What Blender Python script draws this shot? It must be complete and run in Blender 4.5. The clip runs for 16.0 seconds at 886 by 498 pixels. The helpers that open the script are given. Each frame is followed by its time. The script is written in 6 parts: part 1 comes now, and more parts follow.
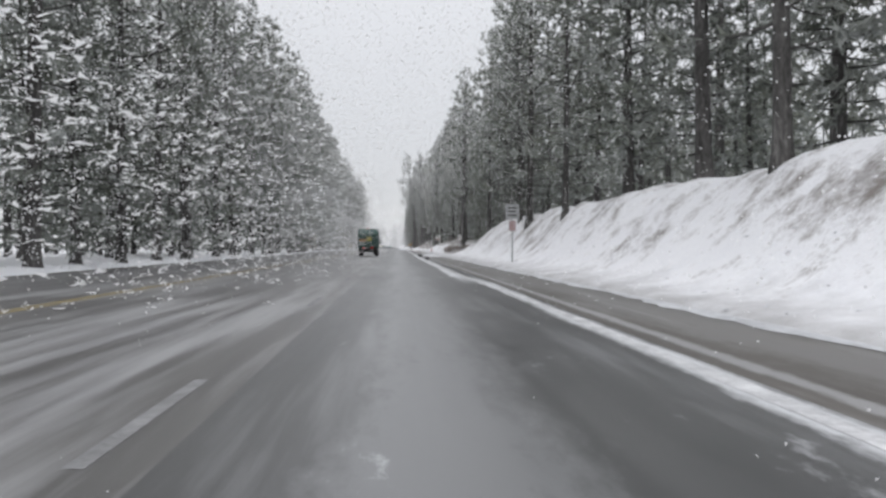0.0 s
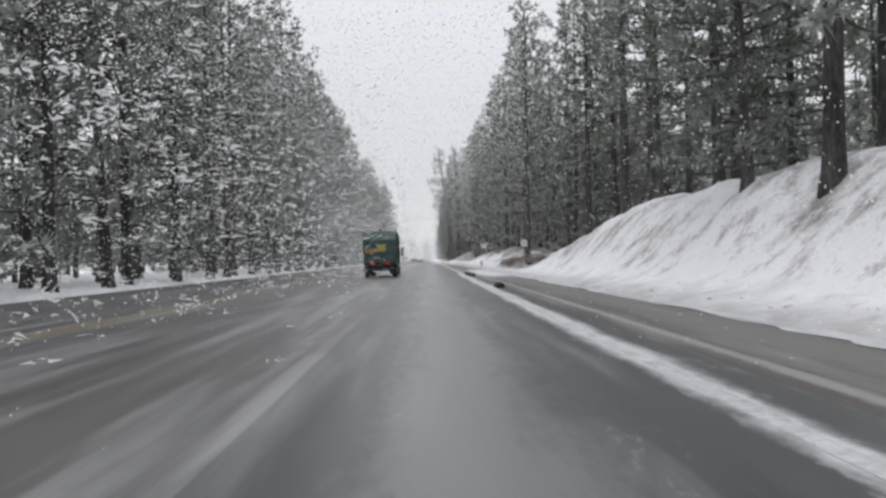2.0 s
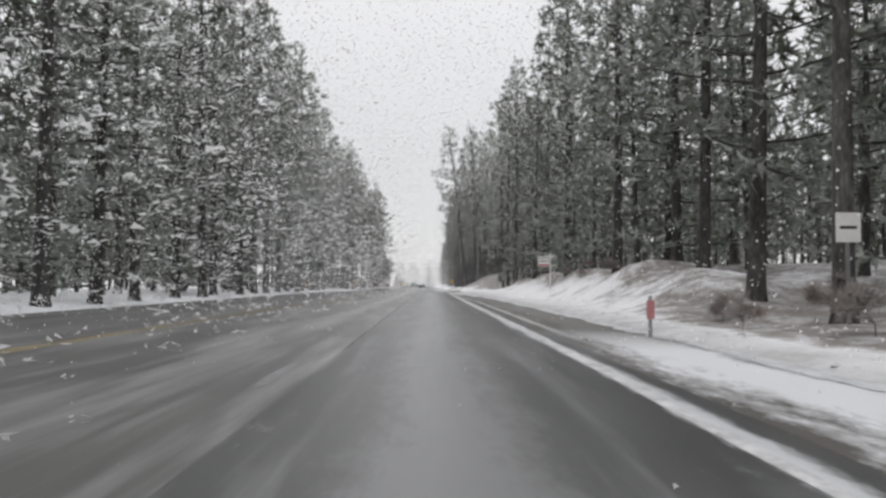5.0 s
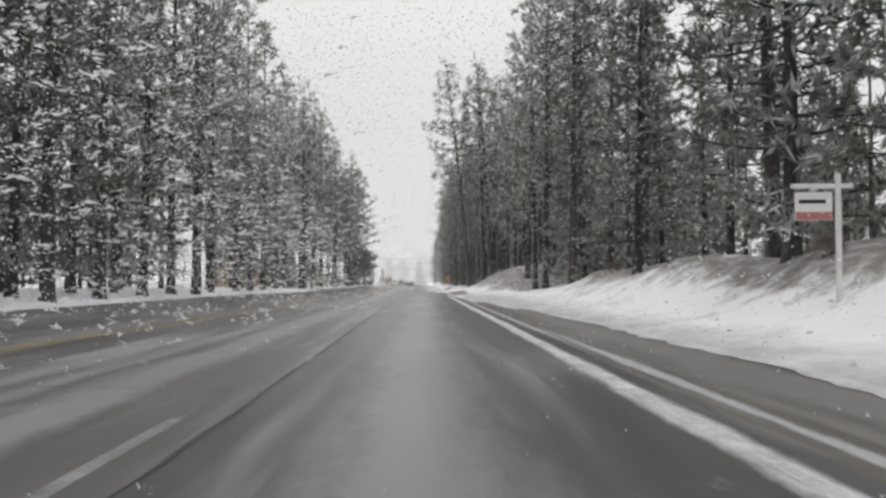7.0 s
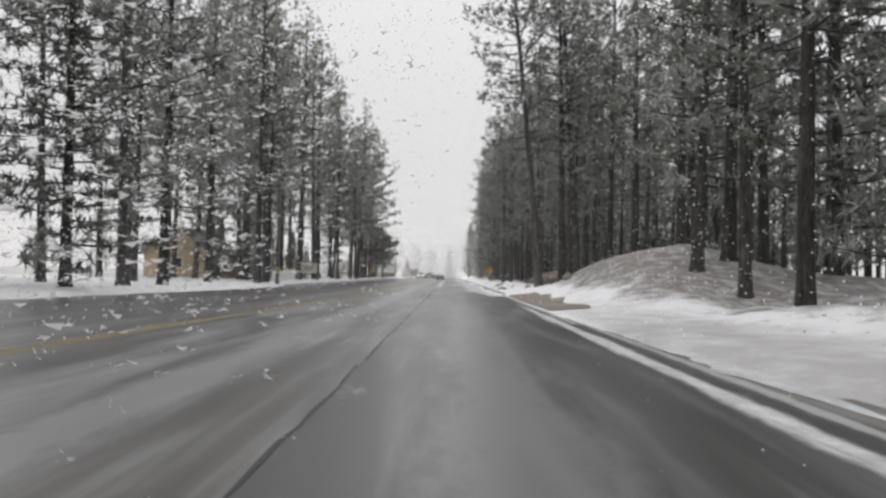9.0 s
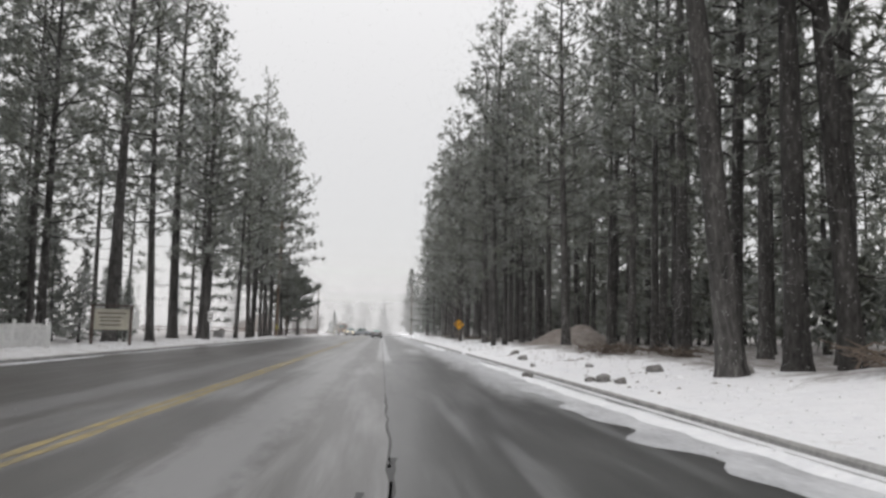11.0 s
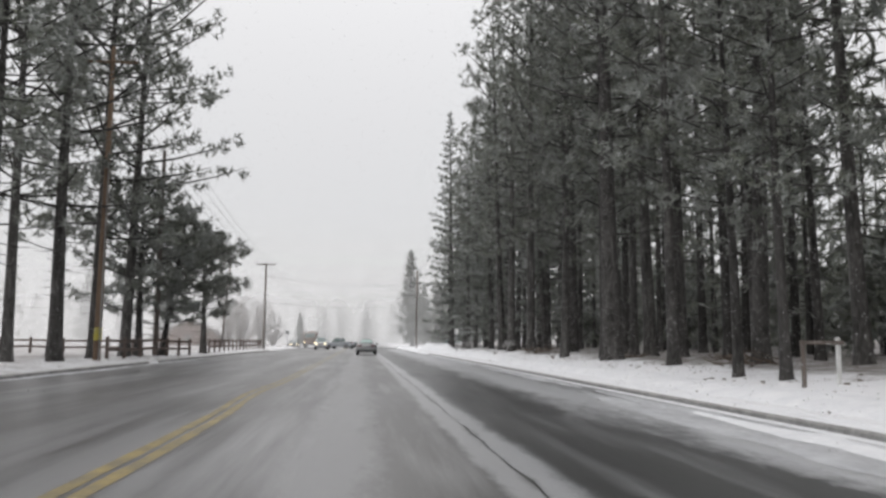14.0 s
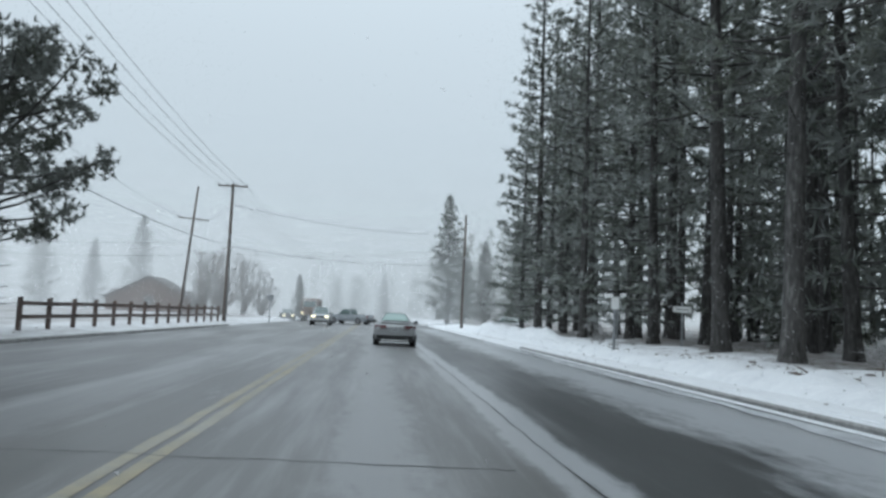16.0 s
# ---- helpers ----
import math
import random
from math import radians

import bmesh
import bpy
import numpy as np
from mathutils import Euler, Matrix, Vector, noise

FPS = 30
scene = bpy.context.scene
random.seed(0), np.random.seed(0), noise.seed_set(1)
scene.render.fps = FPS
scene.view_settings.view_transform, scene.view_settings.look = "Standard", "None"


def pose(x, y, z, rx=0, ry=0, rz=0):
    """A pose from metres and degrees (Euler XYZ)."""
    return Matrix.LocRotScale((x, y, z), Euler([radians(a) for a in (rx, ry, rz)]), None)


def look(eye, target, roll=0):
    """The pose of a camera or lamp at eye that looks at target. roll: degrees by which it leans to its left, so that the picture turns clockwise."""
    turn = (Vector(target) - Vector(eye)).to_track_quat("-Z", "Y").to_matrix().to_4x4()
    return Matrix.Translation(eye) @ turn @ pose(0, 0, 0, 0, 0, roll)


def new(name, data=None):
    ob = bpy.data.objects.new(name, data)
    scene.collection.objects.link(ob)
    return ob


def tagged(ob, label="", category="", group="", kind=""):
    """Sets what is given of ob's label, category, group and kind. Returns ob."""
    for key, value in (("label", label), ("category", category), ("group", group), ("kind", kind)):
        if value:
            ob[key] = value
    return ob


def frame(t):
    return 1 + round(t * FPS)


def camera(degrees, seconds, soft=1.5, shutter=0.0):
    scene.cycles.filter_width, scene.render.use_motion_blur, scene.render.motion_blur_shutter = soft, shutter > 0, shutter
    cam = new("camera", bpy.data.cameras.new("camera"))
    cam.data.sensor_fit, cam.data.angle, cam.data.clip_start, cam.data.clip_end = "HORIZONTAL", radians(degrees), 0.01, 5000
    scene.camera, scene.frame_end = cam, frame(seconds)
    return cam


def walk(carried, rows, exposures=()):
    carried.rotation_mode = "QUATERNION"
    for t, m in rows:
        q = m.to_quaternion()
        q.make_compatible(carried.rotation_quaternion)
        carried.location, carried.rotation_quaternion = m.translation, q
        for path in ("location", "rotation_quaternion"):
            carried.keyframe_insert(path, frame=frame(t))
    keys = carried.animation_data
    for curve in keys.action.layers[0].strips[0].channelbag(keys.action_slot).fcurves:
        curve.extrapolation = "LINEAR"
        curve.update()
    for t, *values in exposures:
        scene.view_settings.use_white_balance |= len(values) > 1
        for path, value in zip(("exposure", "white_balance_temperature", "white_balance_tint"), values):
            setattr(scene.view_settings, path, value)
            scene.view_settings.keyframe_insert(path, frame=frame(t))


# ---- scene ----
cam = camera(59.0, 16.0, soft=2.8)
PATH = [
    (0, pose(5.2, -20.0, 1.28, 89.79, 0, -3.47)),
    (0.5, pose(5.2, -9.53, 1.28, 90.50, 0.2, -2.97)),
    (1, pose(5.2, 0.95, 1.28, 90.99, 0.5, -1.90)),
    (1.5, pose(5.25, 11.42, 1.28, 90.70, 1, -1.41)),
    (2, pose(5.25, 21.9, 1.28, 90.70, 1.6, -1.12)),
    (2.5, pose(5.25, 32.38, 1.28, 90.87, 1.3, -0.99)),
    (3, pose(5.3, 42.85, 1.28, 90.87, 0.6, -0.79)),
    (3.5, pose(5.35, 53.33, 1.28, 91.28, 0.1, -0.99)),
    (4, pose(5.4, 63.8, 1.28, 91.90, 0, -0.58)),
    (5.2, pose(5.5, 88.94, 1.28, 92.64, -0.3, -1.07)),
    (6.5, pose(5.6, 116.17, 1.28, 92.89, -0.6, -1.90)),
    (7, pose(5.6, 126.65, 1.28, 92.40, -0.3, -1.61)),
    (7.5, pose(5.5, 137.12, 1.28, 91.65, -0.3, -0.99)),
    (8, pose(5.35, 147.6, 1.28, 90.91, -0.6, -0.50)),
    (9.2, pose(4.95, 172.74, 1.28, 92.03, -1.5, 0.66)),
    (10.3, look((4.308, 196.97, 1.435), (4.306, 198.968, 1.522), 2.8)),
    (10.5, look((4.118, 201.294, 1.424), (4.141, 203.289, 1.557), 1.0)),
    (11, look((3.673, 212.085, 1.352), (3.823, 214.068, 1.562), 1.3)),
    (11.5, look((3.278, 222.85, 1.28), (3.499, 224.826, 1.501), -0.3)),
    (12, look((2.923, 233.701, 1.25), (3.188, 235.674, 1.435), -1.6)),
    (12.5, look((2.555, 245.011, 1.221), (2.864, 246.978, 1.407), -1.9)),
    (13, look((2.357, 256.348, 1.24), (2.69, 258.308, 1.461), -1.6)),
    (13.5, look((2.17, 267.227, 1.218), (2.473, 269.188, 1.472), -0.4)),
    (14, look((2.298, 277.303, 1.218), (2.503, 279.278, 1.453), 0.3)),
    (14.5, look((2.181, 286.888, 1.258), (2.343, 288.87, 1.473), 0.6)),
    (15, look((2.065, 296.247, 1.278), (2.207, 298.233, 1.472), 0.7)),
    (15.5, look((2.054, 305.564, 1.306), (2.188, 307.552, 1.485), 1.6)),
    (16, look((1.981, 314.89, 1.336), (2.142, 316.876, 1.508), 2.6)),
]
walk(cam, PATH, [(0, 0.03, 6420, 10), (2, 0.06, 6450, 10), (4, 0.07, 6550, 10), (7, 0.05, 6720, 10), (10.5, 0.03, 6700, 10), (13, 0.0, 6700, 10), (14.3, -0.03, 6600, 10), (15, -0.1, 6300, 8), (15.5, -0.15, 6000, 3), (16, -0.2, 5750, 0)])

# ---- world and sun: an overcast, snowing sky ----
world = bpy.data.worlds.new("overcast")
scene.world = world
world.use_nodes = True
wn, wl = world.node_tree.nodes, world.node_tree.links
sky = wn.new("ShaderNodeTexSky")
sky.sky_type, sky.sun_disc = "NISHITA", False
sky.sun_elevation, sky.sun_rotation = radians(40), radians(200)
sky_dim = wn.new("ShaderNodeVectorMath")
sky_dim.operation = "SCALE"
sky_dim.inputs["Scale"].default_value = 0.08
cloud = wn.new("ShaderNodeMix")
cloud.data_type = "RGBA"
cloud.inputs["Factor"].default_value = 0.92
cloud.inputs["B"].default_value = (0.73, 0.735, 0.755, 1)
wl.new(sky.outputs["Color"], sky_dim.inputs[0])
wl.new(sky_dim.outputs["Vector"], cloud.inputs["A"])
# an overcast dome: even near the horizon, brighter towards the zenith
way = wn.new("ShaderNodeTexCoord")
split = wn.new("ShaderNodeSeparateXYZ")
up = wn.new("ShaderNodeMath")
up.operation, up.use_clamp = "MULTIPLY", True
lift = wn.new("ShaderNodeMath")
lift.operation = "MULTIPLY_ADD"
lift.inputs[1].default_value, lift.inputs[2].default_value = 1.5, 1.0
dome = wn.new("ShaderNodeVectorMath")
dome.operation = "SCALE"
wl.new(way.outputs["Generated"], split.inputs["Vector"])
wl.new(split.outputs["Z"], up.inputs[0])
wl.new(split.outputs["Z"], up.inputs[1])
wl.new(up.outputs["Value"], lift.inputs[0])
wl.new(cloud.outputs["Result"], dome.inputs[0])
wl.new(lift.outputs["Value"], dome.inputs["Scale"])
wl.new(dome.outputs["Vector"], wn["Background"].inputs["Color"])
wn["Background"].inputs["Strength"].default_value = 1.0

sun = new("sun", bpy.data.lights.new("sun", "SUN"))
sun.data.energy, sun.data.angle, sun.data.color = 0.5, radians(30), (1.0, 0.97, 0.94)
sun.matrix_world = look((0, 0, 60), (20, 45, 0))


# ---- materials ----
def mat(name, color, rough=0.7, metal=0.0, spec=0.5):
    m = bpy.data.materials.new(name)
    m.use_nodes = True
    b = m.node_tree.nodes["Principled BSDF"]
    b.inputs["Base Color"].default_value = (*color, 1)
    b.inputs["Roughness"].default_value = rough
    b.inputs["Metallic"].default_value = metal
    b.inputs["Specular IOR Level"].default_value = spec
    return m


def nd(m, kind, **sets):
    n = m.node_tree.nodes.new(kind)
    for key, value in sets.items():
        n.inputs[key.replace("_", " ")].default_value = value
    return n


def ln(m, a, b):
    m.node_tree.links.new(a, b)


def place_of(m, scale=(1, 1, 1)):
    g = nd(m, "ShaderNodeNewGeometry")
    v = m.node_tree.nodes.new("ShaderNodeVectorMath")
    v.operation = "MULTIPLY"
    v.inputs[1].default_value = scale
    ln(m, g.outputs["Position"], v.inputs[0])
    return v.outputs["Vector"]


def noise_of(m, scale, stretch=(1, 1, 1), detail=5, rough=0.6):
    n = nd(m, "ShaderNodeTexNoise", Scale=scale, Detail=detail, Roughness=rough)
    ln(m, place_of(m, stretch), n.inputs["Vector"])
    return n.outputs["Fac"]


def ramp(m, fac, stops):
    r = nd(m, "ShaderNodeValToRGB")
    els = r.color_ramp.elements
    while len(els) < len(stops):
        els.new(0.5)
    for e, (p, c) in zip(els, stops):
        e.position, e.color = p, (*c, 1) if len(c) == 3 else c
    ln(m, fac, r.inputs["Fac"])
    return r.outputs["Color"]


def grey(p, v):
    return (p, (v, v, v))


def mix(m, fac, a, b):
    n = nd(m, "ShaderNodeMix")
    n.data_type = "RGBA"
    for value, sock in ((fac, n.inputs["Factor"]), (a, n.inputs["A"]), (b, n.inputs["B"])):
        if isinstance(value, (int, float)):
            sock.default_value = value
        elif isinstance(value, tuple):
            sock.default_value = (*value, 1)
        else:
            ln(m, value, sock)
    return n.outputs["Result"]


def calc(m, op, a, b):
    n = m.node_tree.nodes.new("ShaderNodeMath")
    n.operation = op
    for value, sock in ((a, n.inputs[0]), (b, n.inputs[1])):
        if isinstance(value, (int, float)):
            sock.default_value = value
        else:
            ln(m, value, sock)
    return n.outputs["Value"]


def paint(m, color=None, rough=None):
    b = m.node_tree.nodes["Principled BSDF"]
    if color is not None:
        ln(m, color, b.inputs["Base Color"])
    if rough is not None:
        ln(m, rough, b.inputs["Roughness"])
    return m


def relief(m, fac, strength, distance):
    b = nd(m, "ShaderNodeBump", Strength=strength, Distance=distance)
    ln(m, fac, b.inputs["Height"])
    ln(m, b.outputs["Normal"], m.node_tree.nodes["Principled BSDF"].inputs["Normal"])
    return m


def speckled(name, dark, light, scale, rough=0.8, bump=0.3, depth=0.02, stretch=(1, 1, 1), spec=0.4, metal=0.0):
    """A surface of two tones, mottled at a coarse and a fine scale."""
    m = mat(name, light, rough, metal, spec)
    coarse, fine = noise_of(m, scale, stretch), noise_of(m, scale * 7, stretch, 3)
    both = calc(m, "ADD", calc(m, "MULTIPLY", coarse, 0.65), calc(m, "MULTIPLY", fine, 0.35))
    paint(m, ramp(m, both, [(0.33, dark), (0.66, light)]))
    return relief(m, fine, bump, depth)


def per_tree(m, color, low, high):
    """Varies a colour a little from one object to the next."""
    o = nd(m, "ShaderNodeObjectInfo")
    r = nd(m, "ShaderNodeMapRange", To_Min=low, To_Max=high)
    ln(m, o.outputs["Random"], r.inputs["Value"])
    h = nd(m, "ShaderNodeHueSaturation")
    ln(m, color, h.inputs["Color"])
    ln(m, r.outputs["Result"], h.inputs["Value"])
    return h.outputs["Color"]


SNOW, LITTER = (0.83, 0.84, 0.86), (0.17, 0.135, 0.11)


def ground_material():
    """Snow by the road, patchy snow over brown needles and soil under the trees."""
    m = mat("snowy_ground", SNOW, 0.75, spec=0.3)
    g = nd(m, "ShaderNodeNewGeometry")
    xyz = nd(m, "ShaderNodeSeparateXYZ")
    ln(m, g.outputs["Position"], xyz.inputs["Vector"])
    x, y, z = xyz.outputs["X"], xyz.outputs["Y"], xyz.outputs["Z"]
    big, mid, fine = noise_of(m, 0.16), noise_of(m, 0.9), noise_of(m, 7.0, detail=3)
    under = nd(m, "ShaderNodeMapRange", From_Min=11.5, From_Max=15.0)
    ln(m, x, under.inputs["Value"])
    late = nd(m, "ShaderNodeMapRange", From_Min=185.0, From_Max=215.0)
    ln(m, y, late.inputs["Value"])
    cover = calc(m, "MULTIPLY", under.outputs["Result"], calc(m, "ADD", 0.12, calc(m, "MULTIPLY", late.outputs["Result"], 0.15)))
    heap = nd(m, "ShaderNodeMapRange", From_Min=10.6, From_Max=12.4)
    ln(m, x, heap.inputs["Value"])
    dirt_on = nd(m, "ShaderNodeMapRange", From_Min=194.0, From_Max=204.0)
    dirt_off = nd(m, "ShaderNodeMapRange", From_Min=232.0, From_Max=220.0)
    ln(m, y, dirt_on.inputs["Value"])
    ln(m, y, dirt_off.inputs["Value"])
    cover = calc(m, "ADD", cover, calc(m, "MULTIPLY", calc(m, "MULTIPLY", dirt_on.outputs["Result"], dirt_off.outputs["Result"]), calc(m, "MULTIPLY", heap.outputs["Result"], 0.165)))
    brush_x = nd(m, "ShaderNodeMapRange", From_Min=12.0, From_Max=13.6)
    brush_on = nd(m, "ShaderNodeMapRange", From_Min=82.0, From_Max=90.0)
    brush_off = nd(m, "ShaderNodeMapRange", From_Min=118.0, From_Max=108.0)
    ln(m, x, brush_x.inputs["Value"])
    ln(m, y, brush_on.inputs["Value"])
    ln(m, y, brush_off.inputs["Value"])
    cover = calc(m, "ADD", cover, calc(m, "MULTIPLY", calc(m, "MULTIPLY", brush_on.outputs["Result"], brush_off.outputs["Result"]), calc(m, "MULTIPLY", brush_x.outputs["Result"], 0.20)))
    crest_x = nd(m, "ShaderNodeMapRange", From_Min=14.7, From_Max=16.4)
    crest_on = nd(m, "ShaderNodeMapRange", From_Min=116.0, From_Max=124.0)
    crest_off = nd(m, "ShaderNodeMapRange", From_Min=198.0, From_Max=186.0)
    ln(m, x, crest_x.inputs["Value"])
    ln(m, y, crest_on.inputs["Value"])
    ln(m, y, crest_off.inputs["Value"])
    cover = calc(m, "ADD", cover, calc(m, "MULTIPLY", calc(m, "MULTIPLY", crest_on.outputs["Result"], crest_off.outputs["Result"]), calc(m, "MULTIPLY", crest_x.outputs["Result"], 0.15)))
    patch = calc(m, "ADD", calc(m, "ADD", calc(m, "MULTIPLY", big, 0.4), calc(m, "MULTIPLY", mid, 0.42)), calc(m, "ADD", calc(m, "MULTIPLY", fine, 0.2), cover))
    bare = ramp(m, patch, [grey(0.60, 0), grey(0.72, 1)])
    soil = mix(m, fine, (0.115, 0.102, 0.095), (0.33, 0.305, 0.285))
    soil = mix(m, ramp(m, noise_of(m, 1.6, (1, 0.6, 1), 6, 0.7), [grey(0.46, 0), grey(0.66, 0.7)]), soil, (0.62, 0.62, 0.635))
    white = mix(m, mid, (0.74, 0.75, 0.78), (0.88, 0.88, 0.89))
    dirty = ramp(m, noise_of(m, 2.2, detail=6, rough=0.75), [grey(0.60, 0), grey(0.78, 0.65)])
    white = mix(m, dirty, white, (0.45, 0.42, 0.40))
    # grey spray thrown up by traffic on the foot of the early bank
    spray = nd(m, "ShaderNodeMapRange", From_Min=14.6, From_Max=11.2)
    ln(m, x, spray.inputs["Value"])
    early = calc(m, "MULTIPLY", spray.outputs["Result"], calc(m, "SUBTRACT", 1.0, late.outputs["Result"]))
    right = nd(m, "ShaderNodeMapRange", From_Min=8.0, From_Max=9.0)
    ln(m, x, right.inputs["Value"])
    early = calc(m, "MULTIPLY", early, right.outputs["Result"])
    thrown = ramp(m, calc(m, "ADD", calc(m, "MULTIPLY", early, 0.42), calc(m, "MULTIPLY", noise_of(m, 1.1, (0.7, 0.45, 0.7), 7, 0.7), 0.55)), [grey(0.44, 0), grey(0.72, 0.85)])
    white = mix(m, calc(m, "MULTIPLY", thrown, right.outputs["Result"]), white, (0.36, 0.355, 0.355))
    # thin trampled snow with grit on the verge below the fence and pines
    strip_on = nd(m, "ShaderNodeMapRange", From_Min=-7.5, From_Max=-8.6)
    ln(m, x, strip_on.inputs["Value"])
    from_kerb = nd(m, "ShaderNodeMapRange", From_Min=222.0, From_Max=240.0)
    ln(m, y, from_kerb.inputs["Value"])
    grit = ramp(m, calc(m, "ADD", calc(m, "MULTIPLY", mid, 0.5), calc(m, "MULTIPLY", noise_of(m, 3.5, (1, 0.4, 1), 6, 0.75), 0.5)), [grey(0.38, 0.12), grey(0.62, 0.85)])
    white = mix(m, calc(m, "MULTIPLY", calc(m, "MULTIPLY", strip_on.outputs["Result"], from_kerb.outputs["Result"]), grit), white, (0.40, 0.385, 0.375))
    # dead grass and mud showing through thin snow in the field behind the fence
    yard = nd(m, "ShaderNodeMapRange", From_Min=-11.6, From_Max=-13.5)
    ln(m, x, yard.inputs["Value"])
    past = nd(m, "ShaderNodeMapRange", From_Min=226.0, From_Max=262.0)
    ln(m, y, past.inputs["Value"])
    tufts = ramp(m, calc(m, "ADD", calc(m, "MULTIPLY", big, 0.5), calc(m, "MULTIPLY", mid, 0.5)), [grey(0.36, 0.3), grey(0.64, 0.9)])
    white = mix(m, calc(m, "MULTIPLY", calc(m, "MULTIPLY", yard.outputs["Result"], past.outputs["Result"]), tufts), white, (0.30, 0.28, 0.27))
    paint(m, mix(m, bare, white, soil))
    lumps = noise_of(m, 2.4, detail=5, rough=0.65)
    return relief(m, calc(m, "ADD", calc(m, "ADD", mid, calc(m, "MULTIPLY", lumps, 0.7)), calc(m, "MULTIPLY", fine, 0.4)), 0.7, 0.16)


def asphalt_material(name, base, film, film_edge, rough, bands=(), calm=False):
    """Wet asphalt: aggregate, worn wheel tracks along y, and a thin film of slush in streaks."""
    m = mat(name, base, 0.4, spec=0.5)
    grit, stain = noise_of(m, 60, detail=2), noise_of(m, 0.5, (1, 0.25, 1))
    streak, long = noise_of(m, 2.2, (1, 0.05, 1), 6, 0.65), noise_of(m, 0.55, (1, 0.10, 1), 4)
    tone = calc(m, "ADD", calc(m, "MULTIPLY", grit, 0.25), calc(m, "ADD", calc(m, "MULTIPLY", stain, 0.35), calc(m, "MULTIPLY", streak, 0.4)))
    body = ramp(m, tone, [(0.35, tuple(c * 0.6 for c in base)), (0.65, tuple(c * 1.5 for c in base))])
    slush = calc(m, "MULTIPLY", ramp(m, calc(m, "ADD", calc(m, "MULTIPLY", streak, 0.5), calc(m, "MULTIPLY", long, 0.5)), [grey(film_edge, 0), grey(film_edge + 0.14, 1)]), film)
    if calm:
        # the oncoming lanes are wetter and hold less slush past the first stretch
        g = nd(m, "ShaderNodeNewGeometry")
        xyz = nd(m, "ShaderNodeSeparateXYZ")
        ln(m, g.outputs["Position"], xyz.inputs["Vector"])
        side = nd(m, "ShaderNodeMapRange", From_Min=1.2, From_Max=-2.0)
        ln(m, xyz.outputs["X"], side.inputs["Value"])
        past = nd(m, "ShaderNodeMapRange", From_Min=180.0, From_Max=215.0)
        ln(m, xyz.outputs["Y"], past.inputs["Value"])
        near_end = nd(m, "ShaderNodeMapRange", From_Min=304.0, From_Max=276.0)
        ln(m, xyz.outputs["Y"], near_end.inputs["Value"])
        wet = calc(m, "MULTIPLY", calc(m, "MULTIPLY", side.outputs["Result"], past.outputs["Result"]), near_end.outputs["Result"])
        slush = calc(m, "MULTIPLY", slush, calc(m, "SUBTRACT", 1.0, calc(m, "MULTIPLY", wet, 0.92)))
        body = mix(m, calc(m, "MULTIPLY", wet, 0.75), body, (0.048, 0.043, 0.039))
    if bands:
        g = nd(m, "ShaderNodeNewGeometry")
        xyz = nd(m, "ShaderNodeSeparateXYZ")
        ln(m, g.outputs["Position"], xyz.inputs["Vector"])
        torn = calc(m, "ADD", calc(m, "MULTIPLY", noise_of(m, 1.1, (1, 0.22, 1), 7, 0.7), 0.6), calc(m, "MULTIPLY", noise_of(m, 5.0, (1, 0.35, 1), 5, 0.75), 0.4))
        for x, half, power, y0, y1 in bands:
            far = calc(m, "ABSOLUTE", calc(m, "SUBTRACT", xyz.outputs["X"], x), 0)
            near = nd(m, "ShaderNodeMapRange", From_Min=half * 1.7, From_Max=0.0)
            ln(m, far, near.inputs["Value"])
            on = nd(m, "ShaderNodeMapRange", From_Min=y0, From_Max=y0 + 8)
            off = nd(m, "ShaderNodeMapRange", From_Min=y1, From_Max=y1 - 8)
            ln(m, xyz.outputs["Y"], on.inputs["Value"])
            ln(m, xyz.outputs["Y"], off.inputs["Value"])
            along = calc(m, "MULTIPLY", on.outputs["Result"], off.outputs["Result"])
            mask = ramp(m, calc(m, "ADD", calc(m, "MULTIPLY", near.outputs["Result"], 0.5), calc(m, "MULTIPLY", torn, 1.3)), [grey(0.76, 0), grey(1.22, power)])
            slush = calc(m, "MAXIMUM", slush, calc(m, "MULTIPLY", mask, along))
    paint(m, mix(m, slush, body, (0.64, 0.65, 0.67)), ramp(m, tone, [grey(0.3, rough * 0.7), grey(0.7, rough * 1.25)]))
    return relief(m, grit, 0.25, 0.004)


def slushy_line(name, dark, light):
    """Worn line paint in patches, filmed over with grey slush towards the far crossing."""
    m = mat(name, light, 0.55)
    coarse, fine = noise_of(m, 1.7), noise_of(m, 12, detail=3)
    tone = ramp(m, calc(m, "ADD", calc(m, "MULTIPLY", coarse, 0.65), calc(m, "MULTIPLY", fine, 0.35)), [(0.33, dark), (0.62, light)])
    g = nd(m, "ShaderNodeNewGeometry")
    xyz = nd(m, "ShaderNodeSeparateXYZ")
    ln(m, g.outputs["Position"], xyz.inputs["Vector"])
    far = nd(m, "ShaderNodeMapRange", From_Min=288.0, From_Max=318.0)
    ln(m, xyz.outputs["Y"], far.inputs["Value"])
    film = calc(m, "MULTIPLY", far.outputs["Result"], ramp(m, noise_of(m, 0.9, (1, 0.3, 1), 5), [grey(0.35, 0.35), grey(0.65, 0.75)]))
    paint(m, mix(m, film, tone, (0.34, 0.335, 0.31)))
    return relief(m, fine, 0.1, 0.003)


